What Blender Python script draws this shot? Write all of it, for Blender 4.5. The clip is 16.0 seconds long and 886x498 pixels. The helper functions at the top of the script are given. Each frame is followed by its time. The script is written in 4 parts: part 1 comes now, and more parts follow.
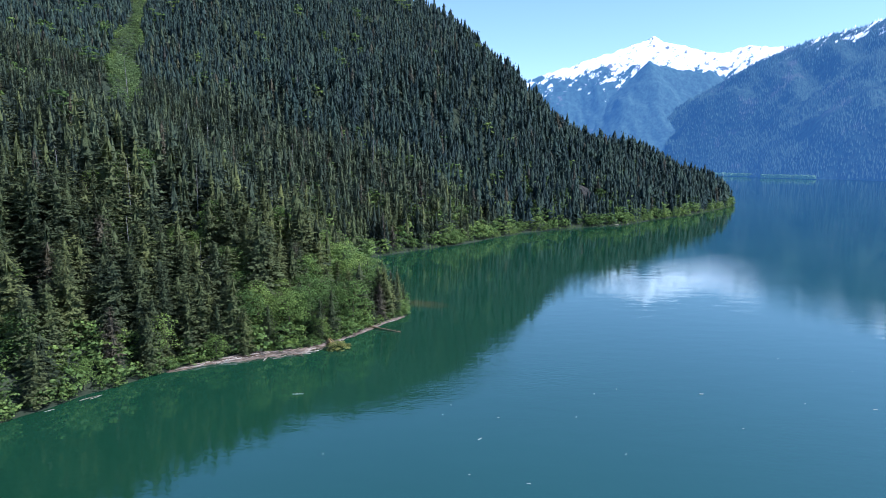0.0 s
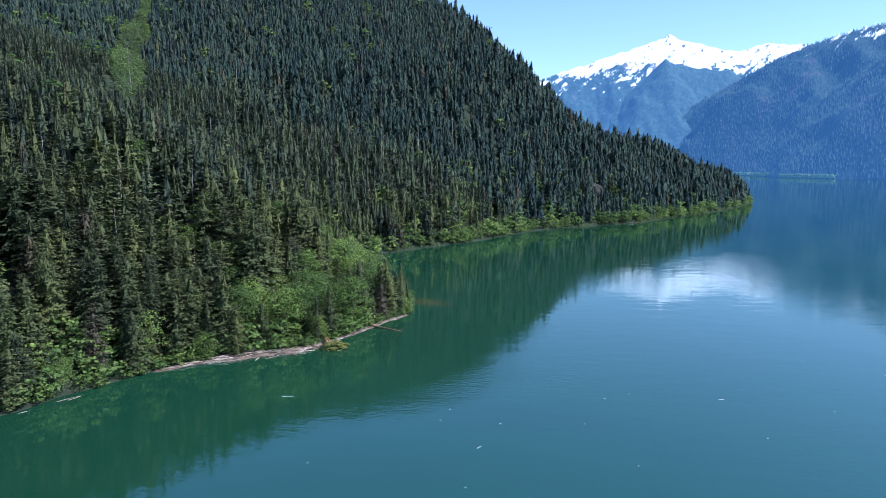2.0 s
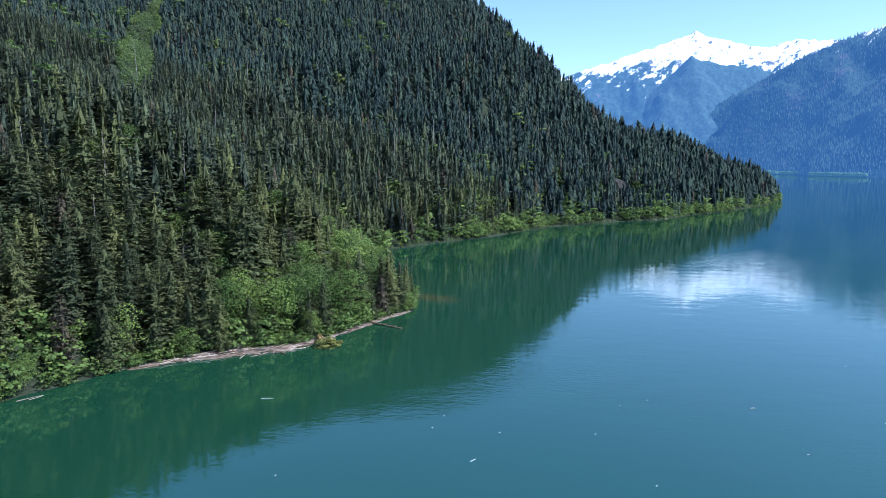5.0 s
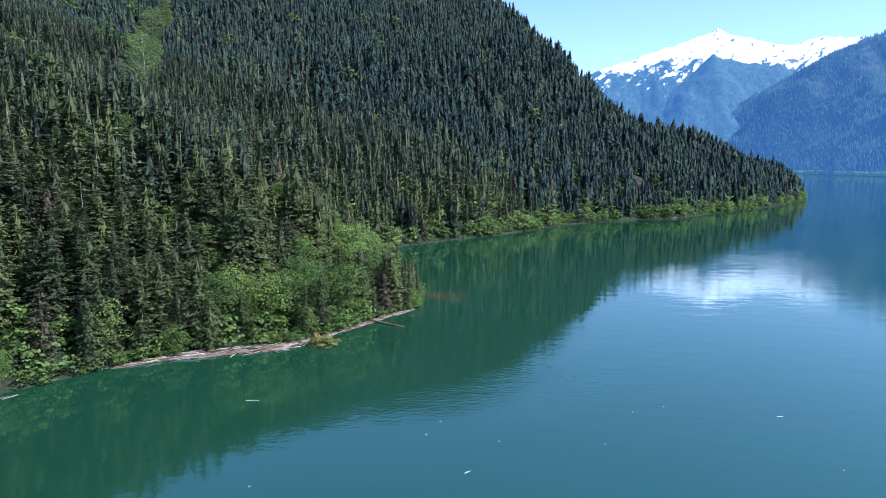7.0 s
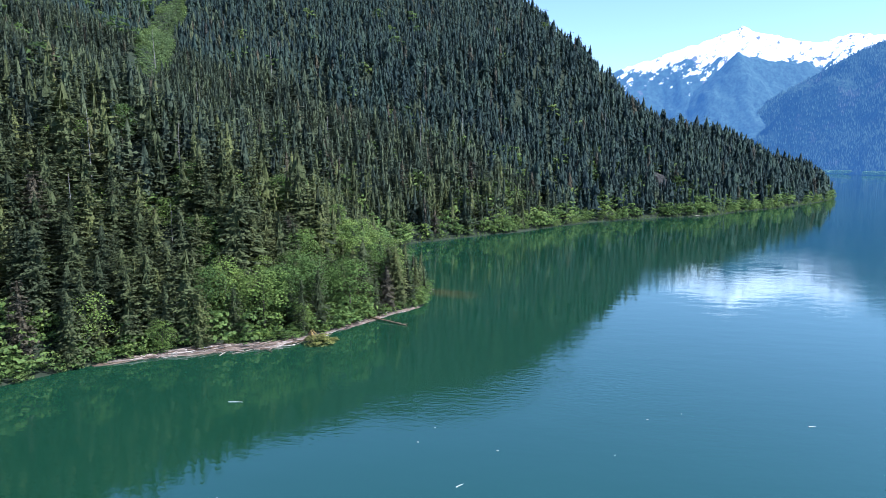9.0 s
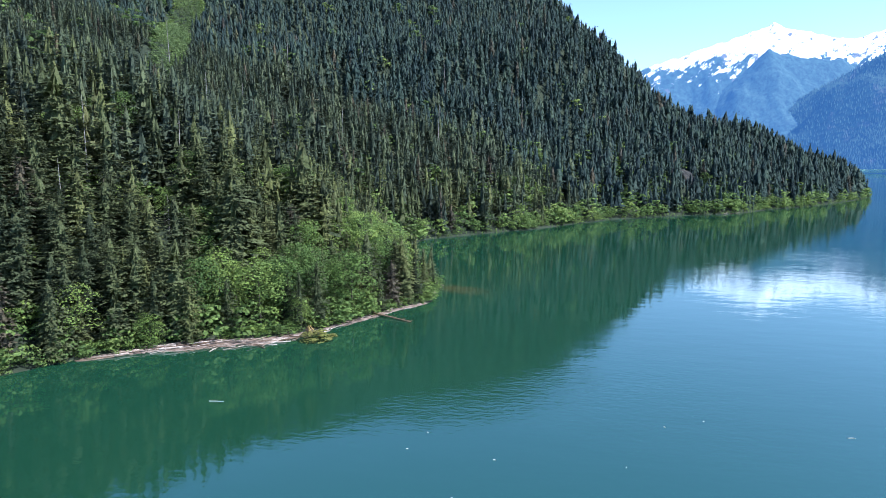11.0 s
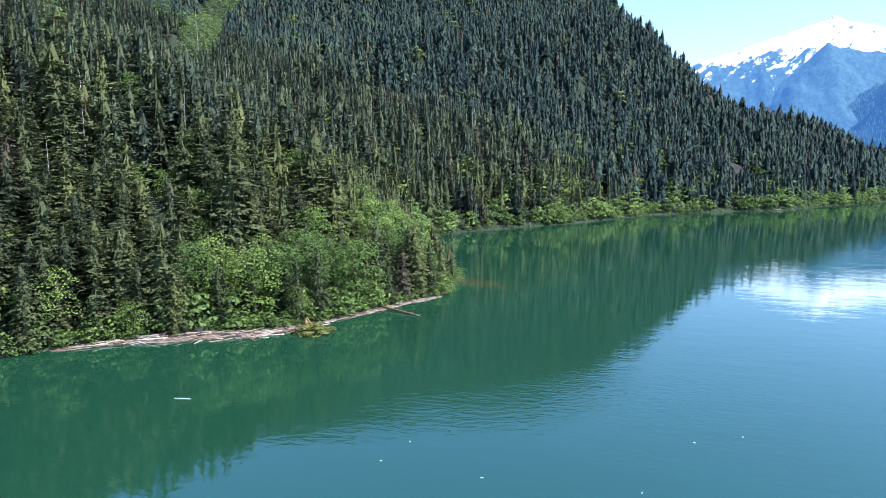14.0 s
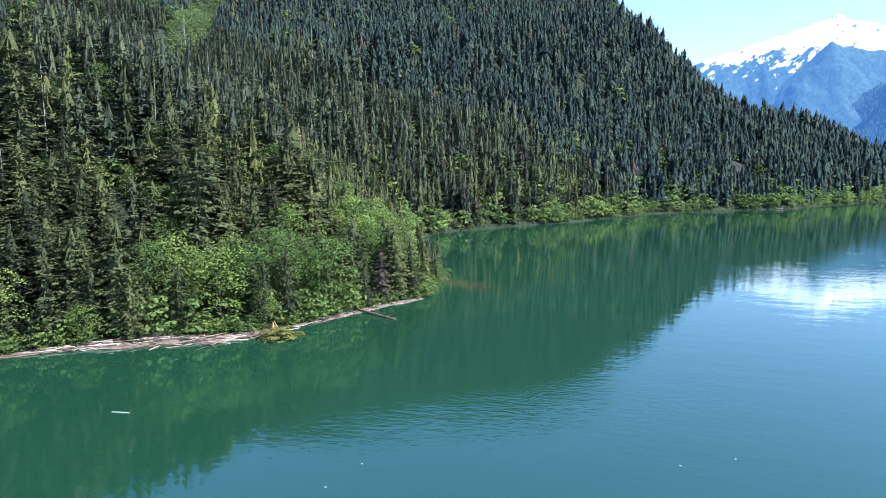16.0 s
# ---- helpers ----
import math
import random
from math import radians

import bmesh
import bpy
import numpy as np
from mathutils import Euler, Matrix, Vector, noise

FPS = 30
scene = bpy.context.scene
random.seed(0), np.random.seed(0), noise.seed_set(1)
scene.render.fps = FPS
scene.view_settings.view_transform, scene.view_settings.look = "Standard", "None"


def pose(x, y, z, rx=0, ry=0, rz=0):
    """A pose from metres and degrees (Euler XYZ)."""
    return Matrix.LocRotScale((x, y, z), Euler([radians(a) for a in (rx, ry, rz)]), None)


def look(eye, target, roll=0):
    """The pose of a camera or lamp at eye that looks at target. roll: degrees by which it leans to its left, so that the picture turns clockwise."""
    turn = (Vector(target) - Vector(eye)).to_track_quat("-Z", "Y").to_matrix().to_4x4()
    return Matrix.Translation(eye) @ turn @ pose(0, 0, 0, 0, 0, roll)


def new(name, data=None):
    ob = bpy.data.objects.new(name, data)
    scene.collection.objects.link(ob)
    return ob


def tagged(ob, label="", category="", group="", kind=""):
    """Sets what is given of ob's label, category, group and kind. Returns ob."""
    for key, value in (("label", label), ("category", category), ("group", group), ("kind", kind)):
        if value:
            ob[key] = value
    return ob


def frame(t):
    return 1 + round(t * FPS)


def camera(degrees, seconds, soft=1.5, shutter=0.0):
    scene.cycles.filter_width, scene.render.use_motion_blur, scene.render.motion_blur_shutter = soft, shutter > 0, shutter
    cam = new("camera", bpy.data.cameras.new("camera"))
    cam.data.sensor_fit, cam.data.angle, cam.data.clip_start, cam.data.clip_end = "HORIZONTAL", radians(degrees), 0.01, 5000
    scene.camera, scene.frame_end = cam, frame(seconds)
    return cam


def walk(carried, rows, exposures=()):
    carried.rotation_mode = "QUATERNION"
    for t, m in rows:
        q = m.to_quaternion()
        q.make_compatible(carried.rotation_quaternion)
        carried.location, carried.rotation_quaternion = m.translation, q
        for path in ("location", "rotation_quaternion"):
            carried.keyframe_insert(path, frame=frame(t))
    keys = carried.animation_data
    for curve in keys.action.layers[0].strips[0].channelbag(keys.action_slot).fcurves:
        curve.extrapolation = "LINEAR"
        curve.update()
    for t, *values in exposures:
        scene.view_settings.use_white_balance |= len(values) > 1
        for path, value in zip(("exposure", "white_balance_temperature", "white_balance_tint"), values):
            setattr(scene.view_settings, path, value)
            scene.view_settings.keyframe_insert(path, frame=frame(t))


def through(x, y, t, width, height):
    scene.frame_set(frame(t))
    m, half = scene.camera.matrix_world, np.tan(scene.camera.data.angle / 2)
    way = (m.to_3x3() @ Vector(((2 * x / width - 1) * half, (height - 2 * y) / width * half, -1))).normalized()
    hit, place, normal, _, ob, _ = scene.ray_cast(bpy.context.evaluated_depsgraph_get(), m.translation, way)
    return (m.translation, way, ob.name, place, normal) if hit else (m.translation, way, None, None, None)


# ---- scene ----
cam = camera(67.6, 16.0, 0.8)
PATH = [
    (0, (-12.07, -14.32, 75.11), (-69.68, 975.45, -55.42), 0.0),
    (0.5, (-11.24, -10.81, 74.23), (-73.97, 978.69, -55.93), 0.0),
    (1, (-10.37, -7.30, 73.28), (-78.48, 981.83, -57.02), 0.0),
    (1.5, (-9.46, -3.81, 72.29), (-83.04, 984.94, -57.97), 0.0),
    (2, (-8.54, -0.32, 71.27), (-86.87, 988.03, -59.28), 0.0),
    (2.5, (-7.60, 3.16, 70.25), (-91.46, 991.04, -60.42), 0.0),
    (3, (-6.66, 6.63, 69.23), (-95.97, 994.06, -61.23), 0.0),
    (3.5, (-5.72, 10.09, 68.22), (-100.10, 997.00, -62.59), 0.0),
    (4, (-4.78, 13.54, 67.22), (-104.50, 999.91, -63.66), 0.0),
    (6.5, (-0.20, 30.68, 62.40), (-132.59, 1013.10, -69.24), 0.0),
    (7, (0.70, 34.10, 61.45), (-138.64, 1015.62, -69.74), 0.0),
    (7.5, (1.59, 37.52, 60.49), (-145.34, 1017.97, -70.39), 0.0),
    (8, (2.48, 40.95, 59.51), (-151.72, 1020.29, -71.36), 0.0),
    (10.5, (6.96, 58.20, 54.31), (-190.00, 1029.88, -76.27), 0.0),
    (11, (7.88, 61.67, 53.21), (-198.51, 1031.37, -77.55), 0.0),
    (11.5, (8.80, 65.15, 52.11), (-206.75, 1032.79, -79.07), 0.0),
    (12, (9.73, 68.63, 51.00), (-215.21, 1034.11, -80.31), 0.0),
    (12.5, (10.67, 72.11, 49.92), (-225.34, 1034.93, -81.52), 0.0),
    (13, (11.61, 75.58, 48.88), (-235.86, 1035.49, -82.72), 0.0),
    (13.5, (12.54, 79.04, 47.91), (-247.63, 1035.60, -83.63), 0.0),
    (14, (13.47, 82.48, 47.04), (-258.03, 1035.87, -84.58), 0.0),
    (14.5, (14.39, 85.89, 46.31), (-260.37, 1038.34, -85.36), 0.0),
    (15, (15.28, 89.26, 45.76), (-259.92, 1041.58, -85.98), 0.0),
    (15.5, (16.14, 92.58, 45.43), (-259.76, 1044.65, -86.68), 0.0),
    (16, (16.95, 95.84, 45.40), (-258.09, 1048.17, -86.64), 0.0),
]
walk(cam, [(t, look(eye, target, roll)) for t, eye, target, roll in PATH],
     exposures=[(0, 0.88, 5350, 12), (4, 0.94, 5350, 12), (7, 1.06, 5400, 12), (11, 1.29, 5500, 12), (14, 1.49, 5650, 12), (16, 1.49, 5650, 12)])

# ---- light ----
SUN_AZ, SUN_EL = 101.0, 52.0   # degrees clockwise from +y, and above the horizon
world = bpy.data.worlds.new("sky")
scene.world = world
world.use_nodes = True
wn = world.node_tree
wn.nodes.clear()
sky = wn.nodes.new("ShaderNodeTexSky")
sky.sky_type = "NISHITA"
sky.sun_disc = False
sky.sun_elevation, sky.sun_rotation = radians(SUN_EL), radians(SUN_AZ)
sky.altitude, sky.air_density, sky.dust_density, sky.ozone_density = 1200, 1.0, 0.9, 1.7
bg = wn.nodes.new("ShaderNodeBackground")
bg.inputs["Strength"].default_value = 0.124
out = wn.nodes.new("ShaderNodeOutputWorld")
wn.links.new(sky.outputs[0], bg.inputs[0])
wn.links.new(bg.outputs[0], out.inputs[0])
lamp = bpy.data.lights.new("sun", "SUN")
lamp.energy, lamp.angle, lamp.color = 4.4, radians(0.5), (1.0, 0.95, 0.87)
sun = new("sun", lamp)
sa, se = radians(SUN_AZ), radians(SUN_EL)
sun.matrix_world = look((900 * math.sin(sa), 900 * math.cos(sa), 900), (900 * math.sin(sa) - 1000 * math.sin(sa) * math.cos(se), 900 * math.cos(sa) - 1000 * math.cos(sa) * math.cos(se), 900 - 1000 * math.sin(se)))


# ---- materials ----
def material(name):
    m = bpy.data.materials.new(name)
    m.use_nodes = True
    return m, m.node_tree.nodes, m.node_tree.links, m.node_tree.nodes["Principled BSDF"]


def ramp(nodes, *stops):
    r = nodes.new("ShaderNodeValToRGB")
    while len(r.color_ramp.elements) < len(stops):
        r.color_ramp.elements.new(0.5)
    for e, (p, c) in zip(r.color_ramp.elements, stops):
        e.position, e.color = p, (*c, 1)
    return r


def noise_node(nodes, links, scale, detail=4, rough=0.55, stretch=None, kind="position", lean=None):
    t = nodes.new("ShaderNodeTexNoise")
    t.inputs["Scale"].default_value, t.inputs["Detail"].default_value, t.inputs["Roughness"].default_value = scale, detail, rough
    g = nodes.new("ShaderNodeNewGeometry") if kind == "position" else nodes.new("ShaderNodeTexCoord")
    vec = g.outputs["Position"] if kind == "position" else g.outputs["Object"]
    if stretch:
        mp = nodes.new("ShaderNodeMapping")
        mp.inputs["Scale"].default_value = stretch
        if lean:      # stretched along a slanting line
            mp.vector_type = "TEXTURE"
            mp.inputs["Rotation"].default_value = (0, radians(lean), 0)
        links.new(vec, mp.inputs["Vector"])
        vec = mp.outputs[0]
    links.new(vec, t.inputs["Vector"])
    return t


def mixed(nodes, links, kind, fac, a, b):
    m = nodes.new("ShaderNodeMix")
    m.data_type, m.blend_type = "RGBA", kind
    for sock, v in ((m.inputs[0], fac), (m.inputs[6], a), (m.inputs[7], b)):
        if hasattr(v, "is_output"):
            links.new(v, sock)
        elif isinstance(v, tuple):
            sock.default_value = (*v, 1)
        else:
            sock.default_value = v
    return m.outputs[2]


def foliage(name, dark, mid, light, through=0.25, patch=0.06, grain=1.3, low=0.45, dying=None, bump=0.5):
    """Leaves or needles: a tint for each tree, for each spray and by broad patches."""
    m, n, l, p = material(name)
    tint = n.new("ShaderNodeAttribute")
    tint.attribute_name = "tint"
    info = n.new("ShaderNodeObjectInfo")
    geo = n.new("ShaderNodeNewGeometry")
    add = n.new("ShaderNodeMath")
    add.operation = "ADD"
    l.new(tint.outputs["Fac"], add.inputs[0])
    l.new(info.outputs["Random"], add.inputs[1])
    frac = n.new("ShaderNodeMath")
    frac.operation = "FRACT"
    l.new(add.outputs[0], frac.inputs[0])
    r = ramp(n, (0.0, dark), (0.5, mid), (0.97, light), (0.98, dying)) if dying else ramp(n, (0.0, dark), (0.5, mid), (1.0, light))
    l.new(frac.outputs[0], r.inputs[0])
    spray = ramp(n, (0.0, (0.86, 0.86, 0.88)), (1.0, (1.13, 1.13, 1.08)))
    l.new(geo.outputs["Random Per Island"], spray.inputs[0])
    c = mixed(n, l, "MULTIPLY", 1.0, r.outputs[0], spray.outputs[0])
    big = noise_node(n, l, patch, 3)
    br = ramp(n, (0.3, (0.76, 0.78, 0.82)), (0.7, (1.2, 1.2, 1.0)))
    l.new(big.outputs[0], br.inputs[0])
    c = mixed(n, l, "MULTIPLY", 1.0, c, br.outputs[0])
    fine = noise_node(n, l, grain, 4, 0.7, (1.0, 1.0, 1.9))      # flat layers of sprays
    relief = n.new("ShaderNodeBump")
    relief.inputs["Strength"].default_value, relief.inputs["Distance"].default_value = bump, 0.9 / grain
    l.new(fine.outputs[0], relief.inputs["Height"])
    l.new(relief.outputs[0], p.inputs["Normal"])
    fr = ramp(n, (0.32, (low, low, low * 1.1)), (0.68, (2 - low, 2 - low, 1.9 - low)))
    l.new(fine.outputs[0], fr.inputs[0])
    c = mixed(n, l, "MULTIPLY", 1.0, c, fr.outputs[0])
    l.new(c, p.inputs["Base Color"])
    p.inputs["Roughness"].default_value = 0.6
    p.inputs["Specular IOR Level"].default_value = 0.06
    tr = n.new("ShaderNodeBsdfTranslucent")
    l.new(c, tr.inputs[0])
    mx = n.new("ShaderNodeMixShader")
    mx.inputs[0].default_value = through
    l.new(p.outputs[0], mx.inputs[1])
    l.new(tr.outputs[0], mx.inputs[2])
    l.new(mx.outputs[0], n["Material Output"].inputs[0])
    return m


def grained(name, colours, scale, rough=0.8, bump=0.3, stretch=None, kind="position", dist=0.1):
    """A rough surface with coarse and fine variation and a fine relief."""
    m, n, l, p = material(name)
    a = noise_node(n, l, scale, 6, 0.6, stretch, kind)
    b = noise_node(n, l, scale * 9, 5, 0.65, stretch, kind)
    r = ramp(n, *[(0.25 + 0.5 * i / (len(colours) - 1), c) for i, c in enumerate(colours)])
    l.new(a.outputs[0], r.inputs[0])
    f = ramp(n, (0.25, (0.65, 0.65, 0.65)), (0.75, (1.3, 1.3, 1.3)))
    l.new(b.outputs[0], f.inputs[0])
    l.new(mixed(n, l, "MULTIPLY", 1.0, r.outputs[0], f.outputs[0]), p.inputs["Base Color"])
    p.inputs["Roughness"].default_value = rough
    p.inputs["Specular IOR Level"].default_value = 0.2
    bp = n.new("ShaderNodeBump")
    bp.inputs["Strength"].default_value, bp.inputs["Distance"].default_value = bump, dist
    l.new(b.outputs[0], bp.inputs["Height"])
    l.new(bp.outputs[0], p.inputs["Normal"])
    return m


GREY = (0.090, 0.078, 0.060)
# Greener near, bluer far: haze of distance is put into the needle colours.
NEAR_NEEDLES = foliage("near_needles", (0.047, 0.059, 0.035), (0.081, 0.096, 0.048), (0.121, 0.133, 0.058), 0.22, 0.06, 1.5, 0.6, GREY)
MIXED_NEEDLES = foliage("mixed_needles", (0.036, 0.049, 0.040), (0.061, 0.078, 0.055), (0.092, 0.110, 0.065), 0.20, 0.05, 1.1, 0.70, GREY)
# Blue-green of the stand plus blue of haze, both in the base colour.
HAZE_NEEDLES = foliage("needles", (0.024, 0.038, 0.041), (0.037, 0.058, 0.056), (0.055, 0.077, 0.063), 0.20, 0.03, 0.8, 0.75, (0.068, 0.064, 0.054))
# Lighter copy of the leaves: sunlit brightness put into the thickets' colour.
LIT_LEAVES = foliage("lit_leaves", (0.088, 0.136, 0.050), (0.138, 0.202, 0.068), (0.200, 0.262, 0.085), 0.40, 0.12, 1.0, 0.7)
LEAVES = foliage("leaves", (0.074, 0.120, 0.041), (0.128, 0.192, 0.057), (0.188, 0.250, 0.073), 0.36, 0.15, 1.3, 0.65)
BRUSH = foliage("track_brush", (0.120, 0.170, 0.080), (0.150, 0.208, 0.090), (0.180, 0.240, 0.100), 0.40, 0.05, 0.9, 0.6)
BARK = grained("bark", [(0.05, 0.04, 0.03), (0.12, 0.10, 0.08)], 2.0, 0.9, 0.5, (1, 1, 0.2))
DEADWOOD = grained("dead_wood", [(0.18, 0.16, 0.15), (0.36, 0.34, 0.32)], 1.5, 0.8, 0.4, (1, 1, 0.2))
def driftwood_material():
    """Bleached wood, paler or browner from log to log."""
    m = grained("driftwood", [(0.24, 0.19, 0.16), (0.42, 0.36, 0.32), (0.60, 0.56, 0.53)], 0.5, 0.75, 0.4, None, "object")
    n, l, p = m.node_tree.nodes, m.node_tree.links, m.node_tree.nodes["Principled BSDF"]
    info = n.new("ShaderNodeObjectInfo")
    r = ramp(n, (0.0, (0.24, 0.17, 0.12)), (0.5, (0.58, 0.50, 0.43)), (1.0, (1.05, 1.0, 0.95)))
    l.new(info.outputs["Random"], r.inputs[0])
    was = p.inputs["Base Color"].links[0].from_socket
    l.new(mixed(n, l, "MULTIPLY", 1.0, was, r.outputs[0]), p.inputs["Base Color"])
    return m


DRIFT = driftwood_material()
BROWNWOOD = grained("wet_wood", [(0.10, 0.065, 0.04), (0.24, 0.16, 0.10)], 0.8, 0.6, 0.4)
YELLOWWOOD = grained("stripped_wood", [(0.30, 0.20, 0.07), (0.46, 0.32, 0.12)], 0.8, 0.6, 0.4)
FLOOR = grained("forest_floor", [(0.016, 0.022, 0.014), (0.026, 0.035, 0.020), (0.038, 0.045, 0.027)], 0.08, 0.95, 0.6, None, "position", 0.4)
BEACH = grained("beach_litter", [(0.065, 0.047, 0.036), (0.15, 0.112, 0.088), (0.28, 0.225, 0.19)], 0.5, 0.9, 0.5)
ROCK = grained("cliff_rock", [(0.016, 0.016, 0.016), (0.030, 0.029, 0.027), (0.070, 0.058, 0.044)], 0.15, 0.85, 0.8, None, "position", 0.6)


def lake_water():
    """Silty green water, browner over the shoal off the point, with small ripples in wandering patches."""
    m, n, l, p = material("lake_water")
    silt = noise_node(n, l, 0.012, 3)
    r = ramp(n, (0.3, (0.0084, 0.0372, 0.0195)), (0.7, (0.0094, 0.0412, 0.0218)))
    l.new(silt.outputs[0], r.inputs[0])
    geo = n.new("ShaderNodeNewGeometry")

    def blot(place, turn, size):
        """How far out from the middle of an oval stretch of the lake: 1 at its rim."""
        m1, m2 = n.new("ShaderNodeMapping"), n.new("ShaderNodeVectorMath")
        m1.vector_type, m2.operation = "TEXTURE", "LENGTH"
        m1.inputs["Location"].default_value, m1.inputs["Rotation"].default_value, m1.inputs["Scale"].default_value = (*place, 0), (0, 0, turn), (*size, 1)
        l.new(geo.outputs["Position"], m1.inputs["Vector"])
        l.new(m1.outputs[0], m2.inputs[0])
        return m2.outputs["Value"]

    ragged = noise_node(n, l, 0.16, 4, 0.6)
    add = n.new("ShaderNodeMath")
    add.operation = "ADD"
    l.new(blot((-44, 331), -0.35, (21, 11)), add.inputs[0])
    l.new(ragged.outputs[0], add.inputs[1])
    depth = ramp(n, (0.0, (0.85, 0.85, 0.85)), (0.35, (0.6, 0.6, 0.6)), (0.72, (0, 0, 0)))
    half = n.new("ShaderNodeMath")
    half.operation = "MULTIPLY"
    half.inputs[1].default_value = 0.5
    l.new(add.outputs[0], half.inputs[0])
    l.new(half.outputs[0], depth.inputs[0])
    l.new(mixed(n, l, "MIX", depth.outputs[0], r.outputs[0], (0.060, 0.052, 0.020)), p.inputs["Base Color"])
    p.inputs["Roughness"].default_value = 0.018
    p.inputs["IOR"].default_value = 2.10
    p.inputs["Specular Tint"].default_value = (0.55, 0.98, 1.0, 1)
    small = noise_node(n, l, 0.75, 3, 0.55, (0.6, 1.0, 1.0))
    broad = noise_node(n, l, 0.13, 2, 0.5, (0.5, 1.0, 1.0))
    gust = noise_node(n, l, 0.007, 3, 0.5)
    gr = ramp(n, (0.40, (0.22, 0.22, 0.22)), (0.62, (1, 1, 1)))
    l.new(gust.outputs[0], gr.inputs[0])
    breeze = gr.outputs[0]      # two breezy stretches with taller wavelets
    for place, turn, size, height in (((140, 450), 0.2, (115, 150), 0.25), ((-4, 208), 0.5, (48, 20), 0.9)):
        edge = ramp(n, (0.45, (height, height, height)), (1.0, (0, 0, 0)))
        l.new(blot(place, turn, size), edge.inputs[0])
        breeze = mixed(n, l, "ADD", 1.0, breeze, edge.outputs[0])
    b1 = n.new("ShaderNodeBump")
    b1.inputs["Distance"].default_value = 0.034
    l.new(breeze, b1.inputs["Strength"])
    l.new(small.outputs[0], b1.inputs["Height"])
    b2 = n.new("ShaderNodeBump")
    b2.inputs["Strength"].default_value, b2.inputs["Distance"].default_value = 0.5, 0.09
    l.new(broad.outputs[0], b2.inputs["Height"])
    l.new(b1.outputs[0], b2.inputs["Normal"])
    l.new(b2.outputs[0], p.inputs["Normal"])
    return m


def distance_material(name, haze_glow, forest, snow_from, snow_to, rock=(0.12, 0.115, 0.115)):
    """Far forest, rock and snow, with the blue haze of distance put in as emission."""
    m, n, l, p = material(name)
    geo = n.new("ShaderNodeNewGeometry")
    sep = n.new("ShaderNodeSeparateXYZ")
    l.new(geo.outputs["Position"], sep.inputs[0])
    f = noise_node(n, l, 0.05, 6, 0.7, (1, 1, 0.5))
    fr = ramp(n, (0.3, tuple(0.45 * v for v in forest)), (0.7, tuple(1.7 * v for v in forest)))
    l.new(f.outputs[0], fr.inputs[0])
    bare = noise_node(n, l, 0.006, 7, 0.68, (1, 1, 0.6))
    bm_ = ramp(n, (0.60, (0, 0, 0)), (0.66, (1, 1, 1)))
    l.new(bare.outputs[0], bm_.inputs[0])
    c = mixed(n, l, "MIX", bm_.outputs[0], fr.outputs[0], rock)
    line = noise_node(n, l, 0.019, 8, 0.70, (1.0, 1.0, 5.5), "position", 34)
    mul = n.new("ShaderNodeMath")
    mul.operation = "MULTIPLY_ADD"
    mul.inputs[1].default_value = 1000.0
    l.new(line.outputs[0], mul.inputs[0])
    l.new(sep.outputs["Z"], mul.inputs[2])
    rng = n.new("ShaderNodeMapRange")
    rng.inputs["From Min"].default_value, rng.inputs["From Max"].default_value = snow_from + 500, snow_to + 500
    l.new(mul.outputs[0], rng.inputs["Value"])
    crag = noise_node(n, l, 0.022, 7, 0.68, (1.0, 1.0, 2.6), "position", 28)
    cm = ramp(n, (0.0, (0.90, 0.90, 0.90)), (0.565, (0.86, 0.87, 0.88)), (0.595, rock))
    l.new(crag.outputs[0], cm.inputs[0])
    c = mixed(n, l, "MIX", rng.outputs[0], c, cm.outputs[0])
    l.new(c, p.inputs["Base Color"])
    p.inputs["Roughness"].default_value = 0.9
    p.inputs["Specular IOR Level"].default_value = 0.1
    # the surface itself glows blue, standing in for haze in front of it
    p.inputs["Emission Color"].default_value = (*haze_glow, 1)
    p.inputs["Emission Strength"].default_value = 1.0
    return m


WATER = lake_water()
# each range: emitted haze colour, forest colour, snow line
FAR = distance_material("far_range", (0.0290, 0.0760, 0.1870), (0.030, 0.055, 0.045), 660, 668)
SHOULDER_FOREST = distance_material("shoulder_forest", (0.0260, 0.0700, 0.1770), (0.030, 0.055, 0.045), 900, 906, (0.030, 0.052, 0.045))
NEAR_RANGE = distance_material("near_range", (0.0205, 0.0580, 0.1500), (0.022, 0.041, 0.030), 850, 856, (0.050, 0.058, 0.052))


# ---- mesh helpers ----
def tri_mesh(name, verts, tris, mat, tint=None, smooth_shade=False, normals=None):
    me = bpy.data.meshes.new(name)
    v, f = np.asarray(verts, np.float32), np.asarray(tris, np.int32)
    me.vertices.add(len(v))
    me.vertices.foreach_set("co", v.ravel())
    me.loops.add(f.size)
    me.loops.foreach_set("vertex_index", f.ravel())
    k = f.shape[1]
    me.polygons.add(len(f))
    me.polygons.foreach_set("loop_start", np.arange(0, f.size, k, dtype=np.int32))
    me.polygons.foreach_set("loop_total", np.full(len(f), k, np.int32))
    if smooth_shade:
        me.polygons.foreach_set("use_smooth", np.ones(len(f), bool))
    if tint is not None:
        at = me.attributes.new("tint", "FLOAT", "POINT")
        at.data.foreach_set("value", np.asarray(tint, np.float32))
    if normals is not None:      # soft foliage: the lie of the crown, not of each spray
        me.polygons.foreach_set("use_smooth", np.ones(len(f), bool))
        at = me.attributes.new("custom_normal", "FLOAT_VECTOR", "POINT")
        at.data.foreach_set("vector", np.asarray(normals, np.float32).ravel())
    me.materials.append(mat)
    me.update(calc_edges=True)
    return me


